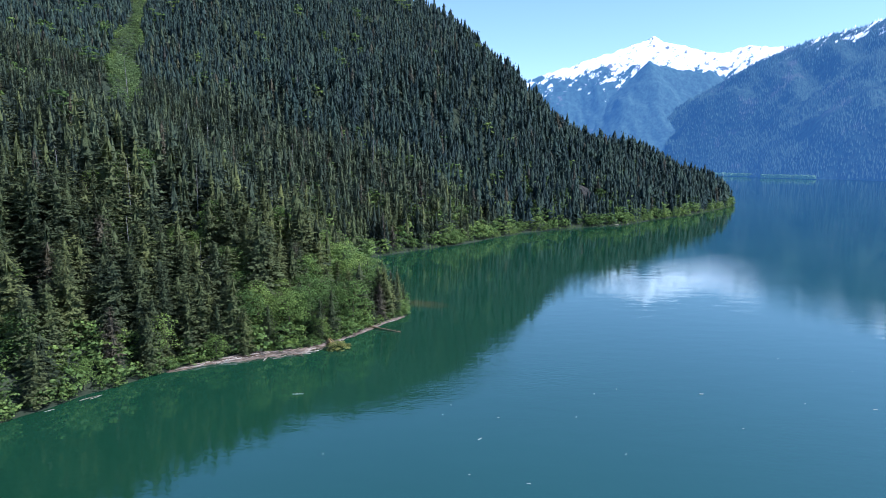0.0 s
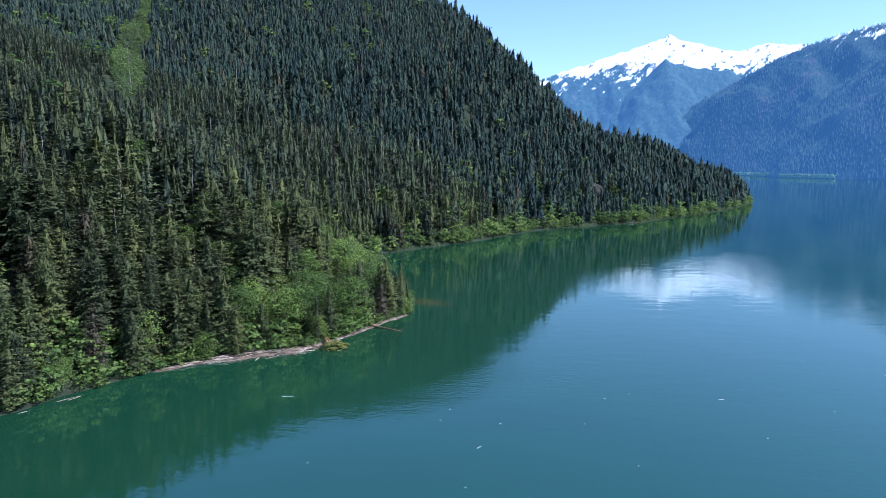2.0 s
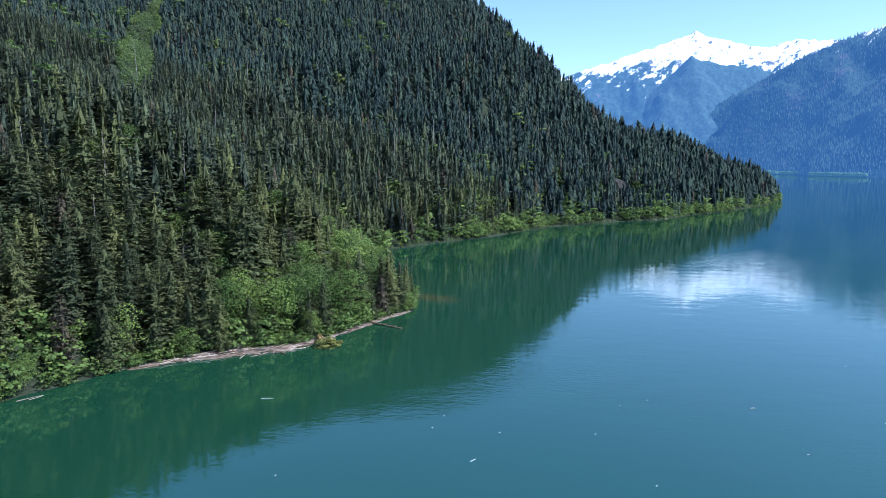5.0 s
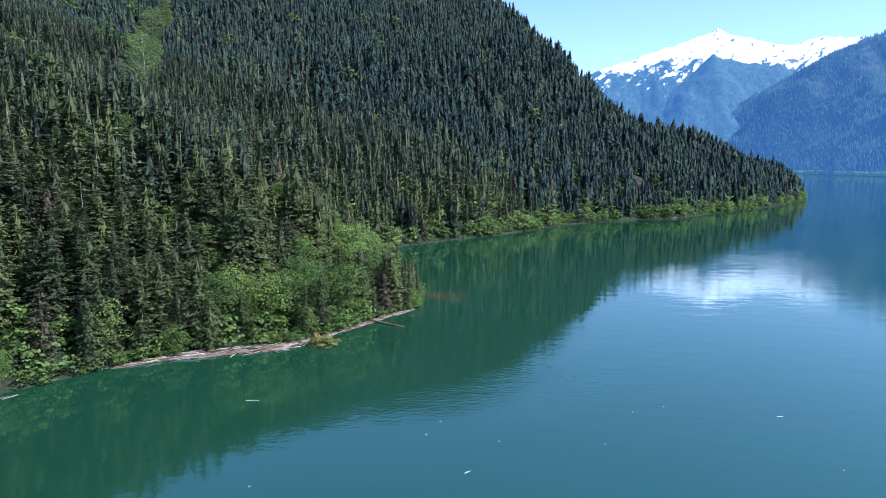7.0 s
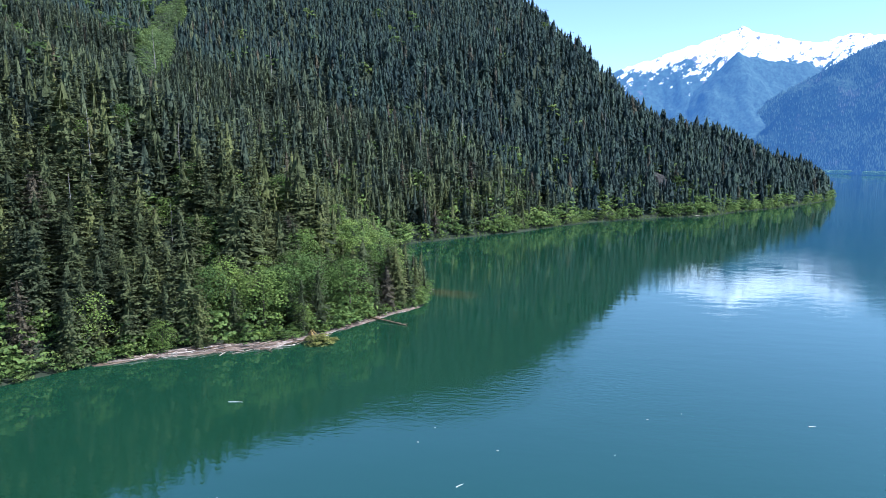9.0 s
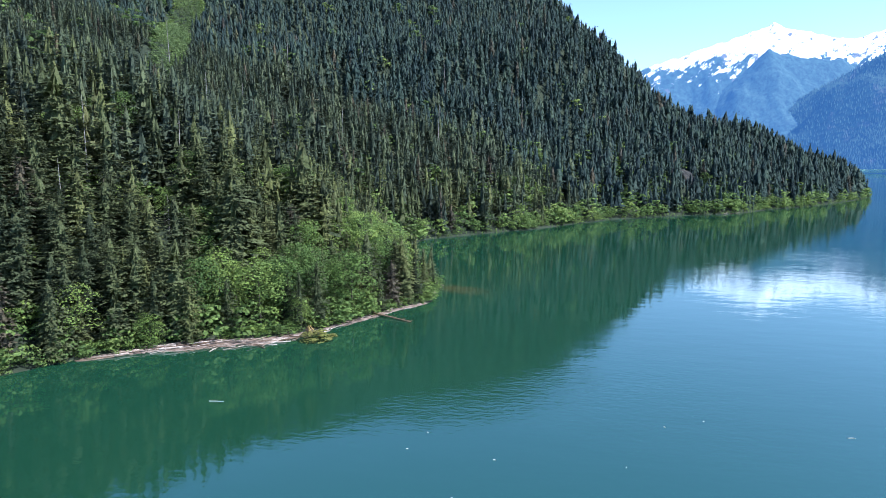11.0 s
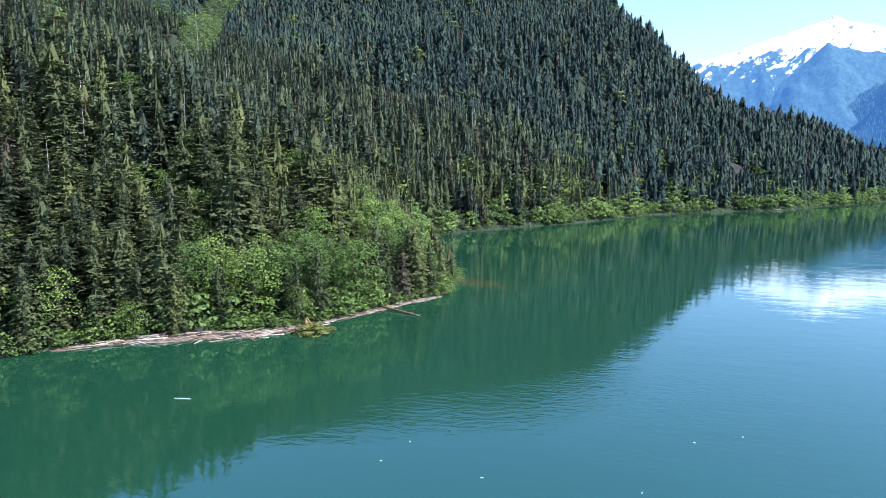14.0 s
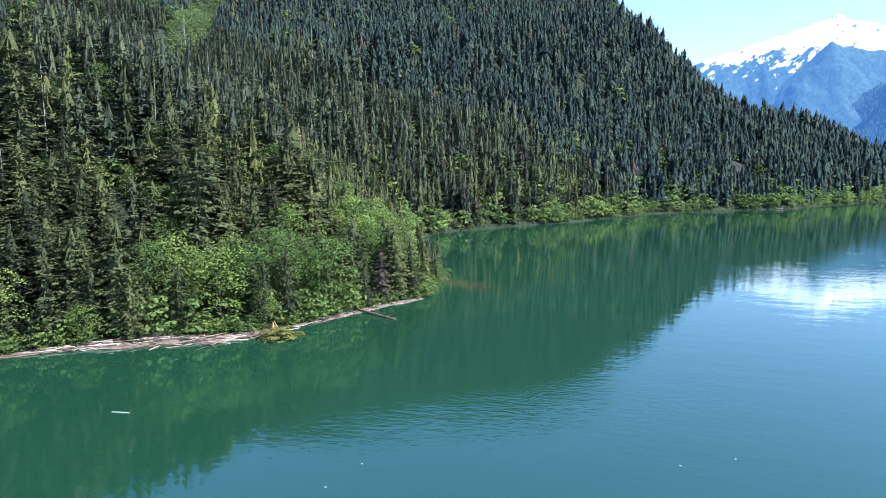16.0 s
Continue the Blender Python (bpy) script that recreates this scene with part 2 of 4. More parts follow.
def grid_mesh(name, xs, ys, height, mat):
    gx, gy = np.meshgrid(xs, ys)
    gz = height(gx, gy)
    w, hgt = len(xs), len(ys)
    i = (np.arange(hgt - 1)[:, None] * w + np.arange(w - 1)[None]).ravel()
    quads = np.stack([i, i + 1, i + 1 + w, i + w], 1)
    return tri_mesh(name, np.stack([gx, gy, gz], -1).reshape(-1, 3), quads, mat, None, True)


def part(name, mesh, parent, label=""):
    ob = new(name, mesh)
    ob.parent = parent
    return tagged(ob, label)


def value_noise(x, y):
    xi, yi = np.floor(x).astype(np.int64), np.floor(y).astype(np.int64)
    fx, fy = x - xi, y - yi
    fx, fy = fx * fx * (3 - 2 * fx), fy * fy * (3 - 2 * fy)

    def lattice(a, b):
        h = (a * 374761393 + b * 668265263) & 0xFFFFFFFF
        h = ((h ^ (h >> 13)) * 1274126177) & 0xFFFFFFFF
        return ((h ^ (h >> 16)) & 0xFFFF) / 65535.0
    return ((lattice(xi, yi) * (1 - fx) + lattice(xi + 1, yi) * fx) * (1 - fy)
            + (lattice(xi, yi + 1) * (1 - fx) + lattice(xi + 1, yi + 1) * fx) * fy)


def ridged(x, y, octaves=5):
    total, amp, norm = 0, 1.0, 0
    for k in range(octaves):
        total = total + amp * (1 - np.abs(2 * value_noise(x * 2 ** k + 17 * k, y * 2 ** k - 9 * k) - 1))
        norm += amp
        amp *= 0.5
    return total / norm


# ---- ground and lake ----
SHORE = [(-330, -220), (-205, 60), (-150, 161), (-124, 210.5), (-111, 220.5), (-95, 229.5), (-83, 235), (-75, 246), (-67, 263),
         (-58, 285), (-47, 304), (-52, 345), (-84, 392), (-106, 455), (-97, 501), (-64, 549), (-36, 579), (-2, 636), (35, 694),
         (105, 752), (160, 790), (205, 852), (282, 938), (344, 1029), (400, 1120), (441, 1200), (430, 1250),
         (350, 1310), (240, 1370), (90, 1500), (-60, 1680), (-500, 2100), (-1600, 2400), (-2600, 1400), (-2000, -600)]


def shore_distance(x, y):
    """Distance from the water's edge, positive on land."""
    pts = np.array(SHORE, float)
    best, inside = np.full(x.shape, 1e9), np.zeros(x.shape, bool)
    for a, b in zip(pts, np.roll(pts, -1, 0)):
        u = b - a
        s = np.clip(((x - a[0]) * u[0] + (y - a[1]) * u[1]) / (u @ u), 0, 1)
        best = np.minimum(best, np.hypot(x - a[0] - s * u[0], y - a[1] - s * u[1]))
        cross = (a[1] > y) != (b[1] > y)
        inside ^= cross & (x < (b[0] - a[0]) * (y - a[1]) / (b[1] - a[1] + 1e-9) + a[0])
    wobble = (value_noise(x / 6, y / 6) - 0.5) * 2.0 + (value_noise(x / 21, y / 21) - 0.5) * 5
    return np.where(inside, best, -best) + wobble * smooth(60, 5, best)


def smooth(a, b, v):
    s = np.clip((v - a) / (b - a), 0, 1)
    return s * s * (3 - 2 * s)


def waves(x, y):
    """Broad rolls and gullies of the hillside."""
    return (np.sin(x / 61 + y / 130) * np.cos(y / 83 - x / 170) + 0.5 * np.sin(x / 27 - y / 41 + 1.3)
            + 0.35 * np.sin(x / 17 + y / 19) * np.sin(y / 23 - x / 31))


def ground_height(x, y):
    x, y = np.asarray(x, float), np.asarray(y, float)
    d = shore_distance(x, y)
    fan = np.exp(-((x + 95) ** 2 + (y - 300) ** 2) / 60 ** 2)
    right = smooth(480, 950, y + 0.2 * x)
    tail = smooth(-70, 190, x)
    low, high = 0.64 - 0.14 * tail, 0.48 + 0.48 * right - 0.48 * tail
    inland = np.maximum(d - 6 - 25 * fan, 0)
    h = low * np.minimum(inland, 150) + high * np.maximum(inland - 150, 0)
    cap = 430 - 75 * smooth(-120, -320, x)
    h = cap * (1 - np.exp(-(h / cap) ** 3)) ** (1 / 3)
    h = h + np.minimum(np.maximum(d, 0) * 0.22, 1.6) + waves(x, y) * 7 * smooth(30, 250, d)
    h = h + 8.0 * smooth(150, 240, d) * smooth(-20, -140, x)
    return np.where(d > 0, h, np.maximum(d * 0.35, -25))


def spread(bands, far):
    """Even steps over the near land, band by band, widening towards the horizon."""
    a = np.concatenate([np.arange(lo, hi, step) for lo, hi, step in bands])
    g, left, right = bands[0][2], [], []
    lo, hi = a[0], a[-1]
    while lo > -far or hi < far:
        g *= 1.25
        lo, hi = lo - g, hi + g
        left.append(lo)
        right.append(hi)
    return np.concatenate([left[::-1], a, right])


ground = new("ground", grid_mesh("ground", spread([(-900, -170, 13), (-170, -30, 2.8), (-30, 520, 8)], 5200), spread([(-120, 150, 12), (150, 360, 2.8), (360, 1300, 8), (1300, 1700, 13)], 5200), ground_height, FLOOR))
tagged(ground, "dark mossy forest floor rising steeply from the lake shore", "ground", kind="structure")
water_mesh = tri_mesh("water", [(-7000, -6000, 0), (7000, -6000, 0), (7000, 7000, 0), (-7000, 7000, 0)], [(0, 1, 2, 3)], WATER)
tagged(new("water", water_mesh), "calm turquoise mountain lake with faint ripples", "lake", kind="structure")

# ---- far ranges ----
SNOW_RIDGE = [(-450, 4500, 520), (168, 4700, 623), (308, 4750, 643), (566, 4800, 732), (803, 4820, 811), (962, 4840, 859), (1185, 4860, 948),
              (1353, 4850, 887), (1623, 4840, 826), (1855, 4850, 883), (2070, 4860, 871), (2600, 4880, 823)]
SHOULDER = [(543, 4520, 252), (733, 4560, 403), (920, 4590, 572), (1107, 4620, 751), (1207, 4640, 706), (1535, 4670, 677), (1696, 4690, 597)]
FOREST_RIDGE = [(758, 4450, 168), (917, 4430, 229), (1071, 4400, 300), (1230, 4350, 421), (1445, 4280, 552), (1612, 4200, 659),
                (1816, 4150, 748), (1951, 4100, 793), (2082, 4050, 823), (2262, 4000, 874), (2475, 3950, 937), (3300, 3300, 1000), (3900, 1500, 900)]
SPUR = [(1459, 3500, 38), (1589, 3560, 183), (1702, 3520, 310), (1807, 3480, 487), (1945, 3420, 626), (2130, 3380, 683), (2700, 3300, 800)]


def below_ridge(x, y, ridge, slope, rough, size):
    best, away = np.full(x.shape, -1e9), np.zeros(x.shape)
    for a, b in zip(np.array(ridge[:-1], float), np.array(ridge[1:], float)):
        u = b[:2] - a[:2]
        s = np.clip(((x - a[0]) * u[0] + (y - a[1]) * u[1]) / (u @ u), 0, 1)
        d = np.hypot(x - a[0] - s * u[0], y - a[1] - s * u[1])
        z = a[2] + s * (b[2] - a[2]) - slope * d
        away = np.where(z > best, d, away)
        best = np.maximum(best, z)
    return best + (ridged(x / size, y / size) - 0.62) * rough * smooth(0, 220, away) + (ridged(x / 60, y / 60, 3) - 0.6) * 22


def far_height(x, y):
    return np.maximum(below_ridge(x, y, SNOW_RIDGE, 1.35, 110, 330), -30)


def shoulder_height(x, y):
    return np.maximum(below_ridge(x, y, SHOULDER, 1.1, 120, 260), -30)


def near_height(x, y):
    h = np.maximum(below_ridge(x, y, FOREST_RIDGE, 0.84, 330, 520), below_ridge(x, y, SPUR, 0.76, 230, 360))
    foot = x - np.interp(y, [2200, 2600, 2940, 2990, 3200, 3540, 3900, 4300], [1700, 1560, 1540, 1430, 1345, 1310, 1190, 500])
    return np.maximum(np.minimum(h, 1.05 * foot + 90 * (ridged(x / 300, y / 300) - 0.6) * smooth(0, 200, foot)), -30)


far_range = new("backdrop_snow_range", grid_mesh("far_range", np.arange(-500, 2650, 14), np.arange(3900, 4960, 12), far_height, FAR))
tagged(far_range, "distant haze-blue mountain range with snow-covered summit", "mountain", kind="structure")
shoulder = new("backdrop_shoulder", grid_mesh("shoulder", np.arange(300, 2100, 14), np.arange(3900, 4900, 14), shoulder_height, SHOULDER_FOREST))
tagged(shoulder, "distant haze-blue forested shoulder below the snow", "mountain", kind="structure")
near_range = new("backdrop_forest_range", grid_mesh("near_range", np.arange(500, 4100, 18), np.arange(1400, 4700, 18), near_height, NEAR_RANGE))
tagged(near_range, "distant haze-blue forested mountainside falling to the lake", "mountain", kind="structure")


# ---- trees ----
def outward(V, F, N):
    """Arrays of points, faces and normals, with each face turned the way that its normals point."""
    V, F, N = np.array(V, float), np.array(F), np.array(N, float)
    n = np.cross(V[F[:, 1]] - V[F[:, 0]], V[F[:, 2]] - V[F[:, 0]])
    wrong = (n * N[F].mean(1)).sum(1) < 0
    F[wrong] = F[wrong][:, ::-1]
    return V, F, N


def tiers(rng, count, points, spread_r, bare, power):
    """The dense inside of a conifer: ragged, tilted tiers of branches, one over the other."""
    V, F, N = [], [], []
    for i in range(count):
        u0, u1 = 0.88 * (i + rng.uniform(-0.25, 0.25)) / count, min(rng.uniform(0.90, 0.97), 0.92 * (i + 1.8) / count)
        R = spread_r * (1 - max(u0, 0)) ** power * (0.7 + 0.3 * min(1, 5 * max(u0, 0))) * rng.uniform(0.85, 1.15)
        R *= 1 - 0.25 * max(u0, 0)
        k, m, turn = len(V), 2 * points, rng.uniform(0, 6.28)
        V.append((rng.normal() * 0.008, rng.normal() * 0.008, bare + (1 - bare) * u1))
        N.append((*rng.normal(size=2) * 0.4, 0.7))
        for j in range(m):
            a = turn + 6.283 * (j + rng.uniform(-0.3, 0.3)) / m
            r = R * (rng.uniform(0.8, 1.4) if j % 2 else rng.uniform(0.3, 0.6))
            V.append((r * math.cos(a), r * math.sin(a), bare + (1 - bare) * u0 - (0.16 * r if j % 2 else -0.20 * R) + rng.normal() * 0.012))
            N.append((0.8 * math.cos(a) + rng.normal() * 0.3, 0.8 * math.sin(a) + rng.normal() * 0.3, (0.5 if j % 2 else -0.15) + rng.normal() * 0.3))
        F += [(k, k + 1 + j, k + 1 + (j + 1) % m) for j in range(m)]
    N = np.array(N)
    return np.array(V), np.array(F), N / np.linalg.norm(N, axis=1)[:, None]


def conifer(rng, branches, sprays, spread_r, bare, fan, count, points, inside, power=0.60):
    """Crown of a conifer of unit height: sagging branches of uneven reach round the stem, each a clump of small sprays."""
    u = np.where(rng.uniform(size=branches) < 0.6, 1 - np.sqrt(rng.uniform(size=branches)), rng.uniform(size=branches)) * 0.97
    a = rng.uniform(0, 6.283, branches)
    lop, side = rng.uniform(0.0, 0.25), rng.uniform(0, 6.28)
    reach = spread_r * (1.0 - u) ** power * (0.66 + 0.34 * np.minimum(1, 5 * u)) * rng.uniform(0.62, 1.15, branches) * (1 + lop * np.cos(a - side)) + 0.018
    sag = rng.uniform(0.22, 0.55, branches) * (1.0 - 0.85 * u)
    tone = rng.normal(size=(branches, 3)) * 0.16
    k = np.repeat(np.arange(branches), sprays)
    n = len(k)
    L, c0, s0 = reach[k], np.cos(a[k]), np.sin(a[k])
    t = 1 - 0.75 * rng.uniform(size=n) ** 1.3
    y = rng.uniform(-1, 1, n) * 0.42 * L * (1.15 - t)
    z = bare + (1 - bare) * u[k] + (0.10 * t - sag[k] * t * t) * L - 0.3 * np.abs(y)
    q = fan * L * rng.uniform(0.6, 1.35, n) + 0.006
    way = np.sign(y) * rng.uniform(0.0, 0.9, n)
    dip = rng.uniform(0.0, 0.65, n)
    d = np.stack([np.cos(way) * np.cos(dip), np.sin(way) * np.cos(dip), -np.sin(dip)], -1)
    e = np.stack([-np.sin(way), np.cos(way), rng.uniform(-0.6, 0.6, n)], -1)
    p = np.stack([t * L, y, z], -1)
    q = q[:, None]
    tri = np.stack([p + 0.75 * q * d, p - 0.45 * q * d + 0.5 * q * e, p - 0.45 * q * d - 0.5 * q * e], 1)
    tri = np.stack([tri[..., 0] * c0[:, None] - tri[..., 1] * s0[:, None], tri[..., 0] * s0[:, None] + tri[..., 1] * c0[:, None], tri[..., 2]], -1)
    nrm = np.stack([0.75 * c0, 0.75 * s0, np.full(n, 0.62)], -1) + tone[k] + rng.normal(size=(n, 3)) * 0.22
    nrm /= np.linalg.norm(nrm, axis=1)[:, None]
    tv, tf, tn = tiers(rng, count, points, inside * spread_r, bare, power)
    V = np.concatenate([tri.reshape(-1, 3), tv])
    F = np.concatenate([np.arange(3 * n).reshape(-1, 3), tf + 3 * n])
    return outward(V, F, np.concatenate([np.repeat(nrm, 3, 0), tn]))


def broadleaf(rng, lobes, clumps, size, width=0.36):
    """Crown of a broadleaf tree of unit height: leaf clumps over uneven lobes."""
    V, F, N = [], [], []
    balls = []
    for i in range(lobes):
        h = 0.20 + 0.68 * (i + rng.uniform(0, 0.8)) / lobes
        off = width * 0.66 * math.sin(min(1, (1.10 - h) * 1.5) * 1.57) * rng.uniform(0.35, 1.0)
        a = i * 2.4 + rng.uniform(-0.5, 0.5)
        balls.append((off * math.cos(a), off * math.sin(a), h, rng.uniform(0.12, 0.19)))
    for i in range(clumps):
        bx, by, bz, br = balls[i % lobes]
        d = rng.normal(size=3)
        d /= np.linalg.norm(d)
        if d[2] < -0.25:
            d[2] *= -0.8
        c = np.array([bx, by, bz]) + d * br * rng.uniform(0.86, 1.10) * (1.1, 1.1, 0.8)
        nrm = d + rng.normal(size=3) * 0.55 + (0, 0, 0.4)
        nrm /= np.linalg.norm(nrm)
        t1 = np.cross(nrm, rng.normal(size=3))
        t1 /= np.linalg.norm(t1)
        t2 = np.cross(nrm, t1)
        s = size * rng.uniform(0.6, 1.35)
        k = len(V)
        V += [c + t1 * s, c + t2 * s * 0.7 - nrm * s * 0.25, c - t1 * s * rng.uniform(0.6, 1), c - t2 * s * 0.7 - nrm * s * 0.25]
        F += [(k, k + 1, k + 2), (k, k + 2, k + 3)]
        face = d + np.array([bx, by, 0]) / (abs(bx) + abs(by) + 0.05) * 0.35 + (0, 0, 0.25) + rng.normal(size=3) * 0.28
        N += [face / np.linalg.norm(face)] * 4
    return outward(V, F, N)


def trunk(rng, radius, top, sides=7, rings=6, lean=0.0):
    """A tapered, slightly bent stem of unit height."""
    V, F = [], []
    bx, by = rng.uniform(-lean, lean), rng.uniform(-lean, lean)
    for i in range(rings):
        u = i / (rings - 1)
        r = radius * (1 - u) ** 0.8 + radius * 0.06 + (radius * 0.6 if i == 0 else 0)
        for j in range(sides):
            a = 6.283 * j / sides
            V.append((r * math.cos(a) + bx * u * u, r * math.sin(a) + by * u * u, -0.03 + (top + 0.03) * u))
    for i in range(rings - 1):
        for j in range(sides):
            k, q = i * sides + j, i * sides + (j + 1) % sides
            F += [(k, q, q + sides), (k, q + sides, k + sides)]
    k = len(V)
    V.append((bx, by, top))
    F += [((rings - 1) * sides + j, (rings - 1) * sides + (j + 1) % sides, k) for j in range(sides)]
    return np.array(V), np.array(F)


def crown_mesh(made, mat, name="crown"):
    v, f, n = made
    return tri_mesh(name, v, f, mat, None, False, n)


def strew(name, templates, places, mat):
    """One mesh of many trees: rows of x, y, z, height, width factor, turn, tint, template number."""
    VV, FF, TT, NN, base = [], [], [], [], 0
    for q, (tv, tf, tn) in enumerate(templates):
        rows = places[places[:, 7] == q]
        if not len(rows):
            continue
        c, s = np.cos(rows[:, 5])[:, None], np.sin(rows[:, 5])[:, None]
        sx = (rows[:, 3] * rows[:, 4])[:, None]
        v = np.stack([(tv[:, 0] * c - tv[:, 1] * s) * sx + rows[:, 0:1], (tv[:, 0] * s + tv[:, 1] * c) * sx + rows[:, 1:2],
                      tv[:, 2] * rows[:, 3:4] + rows[:, 2:3]], -1)
        VV.append(v.reshape(-1, 3))
        NN.append(np.stack([tn[:, 0] * c - tn[:, 1] * s, tn[:, 0] * s + tn[:, 1] * c, tn[:, 2] + 0 * c], -1).reshape(-1, 3))
        FF.append((tf[None] + (np.arange(len(rows)) * len(tv))[:, None, None] + base).reshape(-1, 3))
        TT.append(np.repeat(rows[:, 6], len(tv)))
        base += len(rows) * len(tv)
    return new(name, tri_mesh(name, np.concatenate(VV), np.concatenate(FF), mat, np.concatenate(TT), False, np.concatenate(NN)))


rng = np.random.default_rng(7)
STEP = 5.5
gx, gy = np.meshgrid(np.arange(-980, 470, STEP), np.arange(40, 1480, STEP))
gx = (gx + rng.uniform(-0.62, 0.62, gx.shape) * STEP).ravel()
gy = (gy + rng.uniform(-0.62, 0.62, gy.shape) * STEP).ravel()
gd = shore_distance(gx, gy)
gh = ground_height(gx, gy)


def gully(x, y):
    """Signed half-width of the brushy avalanche track that runs down the hillside, positive inside."""
    px, py = np.array([-440.0, -414, -393, -375, -357, -316, -292, -274]), np.array([815.0, 765, 721, 672, 620, 545, 492, 452])
    best = np.full(x.shape, 1e9)
    for a, b, c, d in zip(px[:-1], py[:-1], px[1:], py[1:]):
        s = np.clip(((x - a) * (c - a) + (y - b) * (d - b)) / ((c - a) ** 2 + (d - b) ** 2), 0, 1)
        best = np.minimum(best, np.hypot(x - a - s * (c - a), y - b - s * (d - b)))
    return np.interp(y, [450, 500, 560, 620, 680, 730, 800], [6, 11, 12, 14, 9, 6, 4.5]) + 2.5 * np.sin(y / 17) - best


def strand(x, y):
    """How deep the open beach is there."""
    return np.where((y > 212) & (y < 275) & (x > -125), np.interp(x, [-122, -110, -100, -84, -76, -66], [1.2, 2.2, 4.4, 4.4, 2.8, 1.6]), 0.9)


in_gully = gully(gx, gy)
away = np.hypot(gx - 8, gy - 60)
fan = np.exp(-((gx + 94) ** 2 / 44 ** 2 + (gy - 300) ** 2 / 58 ** 2))
# land in view: the lake-facing side of the hill
face = (gd > strand(gx, gy)) & (gx < 470) & (gy - 0.55 * gx > -40) & (gy < 1330 - 0.25 * gx) & ((gx + 12) * 0.60 + (gy + 14) * 0.80 > 40) & (gd < 520) & (gx > -1.19 * (gy - 82) - 40)
u1, u2, u3, u4 = (rng.uniform(size=gx.shape) for _ in range(4))
clump = value_noise(gx / 23, gy / 23)
shore_bush = (gd < 9) & (gy > 470) & (clump > 0.58)
leafy = face & (in_gully < 3) & (u4 < 0.62) & (np.hypot(gx + 52, gy - 316) > 13) & ((fan > 0.30) & (gd < 42) & (gx > -108) & (u1 < 0.42 + 0.20 * (fan > 0.55) - 0.45 * ((gx > -68) & (gy > 296))) | shore_bush & (u1 < 0.8) | (in_gully > 0) | (gd < 120) & (clump > 0.74) & (u1 < 0.5) | (gd < 85) & (gy > 470) & (u1 < 0.07 + 0.34 * (clump > 0.56)) | (gd < 12) & (u1 < 0.18) | (u1 < 0.02))
young = smooth(-35, 35, gd - np.interp(gy, [440, 580, 700, 820], [135, 185, 240, 265]) + 50 * (value_noise(gx / 40, gy / 40) - 0.5)) * smooth(0, -120, gx)      # the even young stand on the upper slope
gaps = value_noise(gx / 11 + 40, gy / 11)
needle = face & ~leafy & (in_gully < -1) & (gd > np.where(gy > 450, 5.0, 2.0)) & (u4 > (0.58 - 0.10 * (gy < 420) + 0.10 * (gaps > 0.72) * smooth(300, 420, gy)) * (1 - young) + 0.08 * young) & (np.hypot((gx - 118) / 15, (gy - 838) / 15) > 1) & (np.hypot(gx + 132, gy - 268) > 9.5)
# the stand: small by the shore and on the upper slope, tall between
tall = np.interp(gd, [0, 8, 25, 60, 160, 300, 500], [22, 26, 31, 36, 35, 29, 27]) * (0.60 + 0.27 * u2 + 0.32 * value_noise(gx / 35, gy / 35) + 0.3 * (u3 > 0.93)) * (1 - 0.3 * (fan > 0.25) * (gd < 34)) * (1 + 0.25 * smooth(850, 1100, gy))
tall = tall * (1 + 0.22 * ((gd < 50) & (gy > 470)))
tall = tall * (1 - young) + young * (11 + 4 * u2 + 5 * value_noise(gx / 30, gy / 30) + 8 * (u3 > 0.97))
tall = np.where(np.hypot(gx - 134, gy - 827) < 26, 0.42 * tall, tall)      # low growth below the cliff
print("conifers", needle.sum(), "broadleaf", leafy.sum())


def rows_for(pick, height, width, kinds):
    i = np.flatnonzero(pick)
    return np.stack([gx[i], gy[i], gh[i] - 0.2, height[i], width[i], rng.uniform(0, 6.28, len(i)), rng.uniform(0, 1, len(i)), rng.integers(0, kinds, len(i))], 1)


wide = 0.92 + 0.50 * u3 * rng.uniform(0.5, 1, gx.shape)
order = np.argsort(np.where(needle, away, 1e9))
close = np.zeros(len(gx), bool)
close[order[:160]] = True
middle = np.zeros(len(gx), bool)
middle[order[160:2350]] = True
rest = needle & ~close & ~middle
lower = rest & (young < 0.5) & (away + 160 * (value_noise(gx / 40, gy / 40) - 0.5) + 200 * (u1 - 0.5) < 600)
NEAR_CROWNS = [crown_mesh(conifer(rng, 290, 8, rng.uniform(0.150, 0.205), rng.uniform(0.01, 0.06), 0.112, 12, 7, 0.48), NEAR_NEEDLES) for _ in range(12)]
NEAR_TRUNKS = [tri_mesh("trunk", *trunk(rng, 0.013, 0.9, lean=0.004), BARK, None, True) for _ in range(3)]
STANDING = [(-75.5, 258.5, 23, 0.95), (-79.0, 252.5, 20, 0.9), (-57.0, 296.5, 21, 1.1), (-54.5, 303.0, 19, 1.15), (-61.5, 301.0, 22, 1.0), (-65.0, 281.0, 15, 0.9), (-112.5, 227.5, 21, 1.25), (-117.0, 230.5, 24, 1.2),
            (-128.5, 217.0, 17, 1.2), (-133.5, 210.5, 19, 1.2)]
standing = np.array([(x, y, float(ground_height(x, y)) - 0.2, h, w, rng.uniform(0, 6.28), 0.0, rng.integers(0, 12)) for x, y, h, w in STANDING])
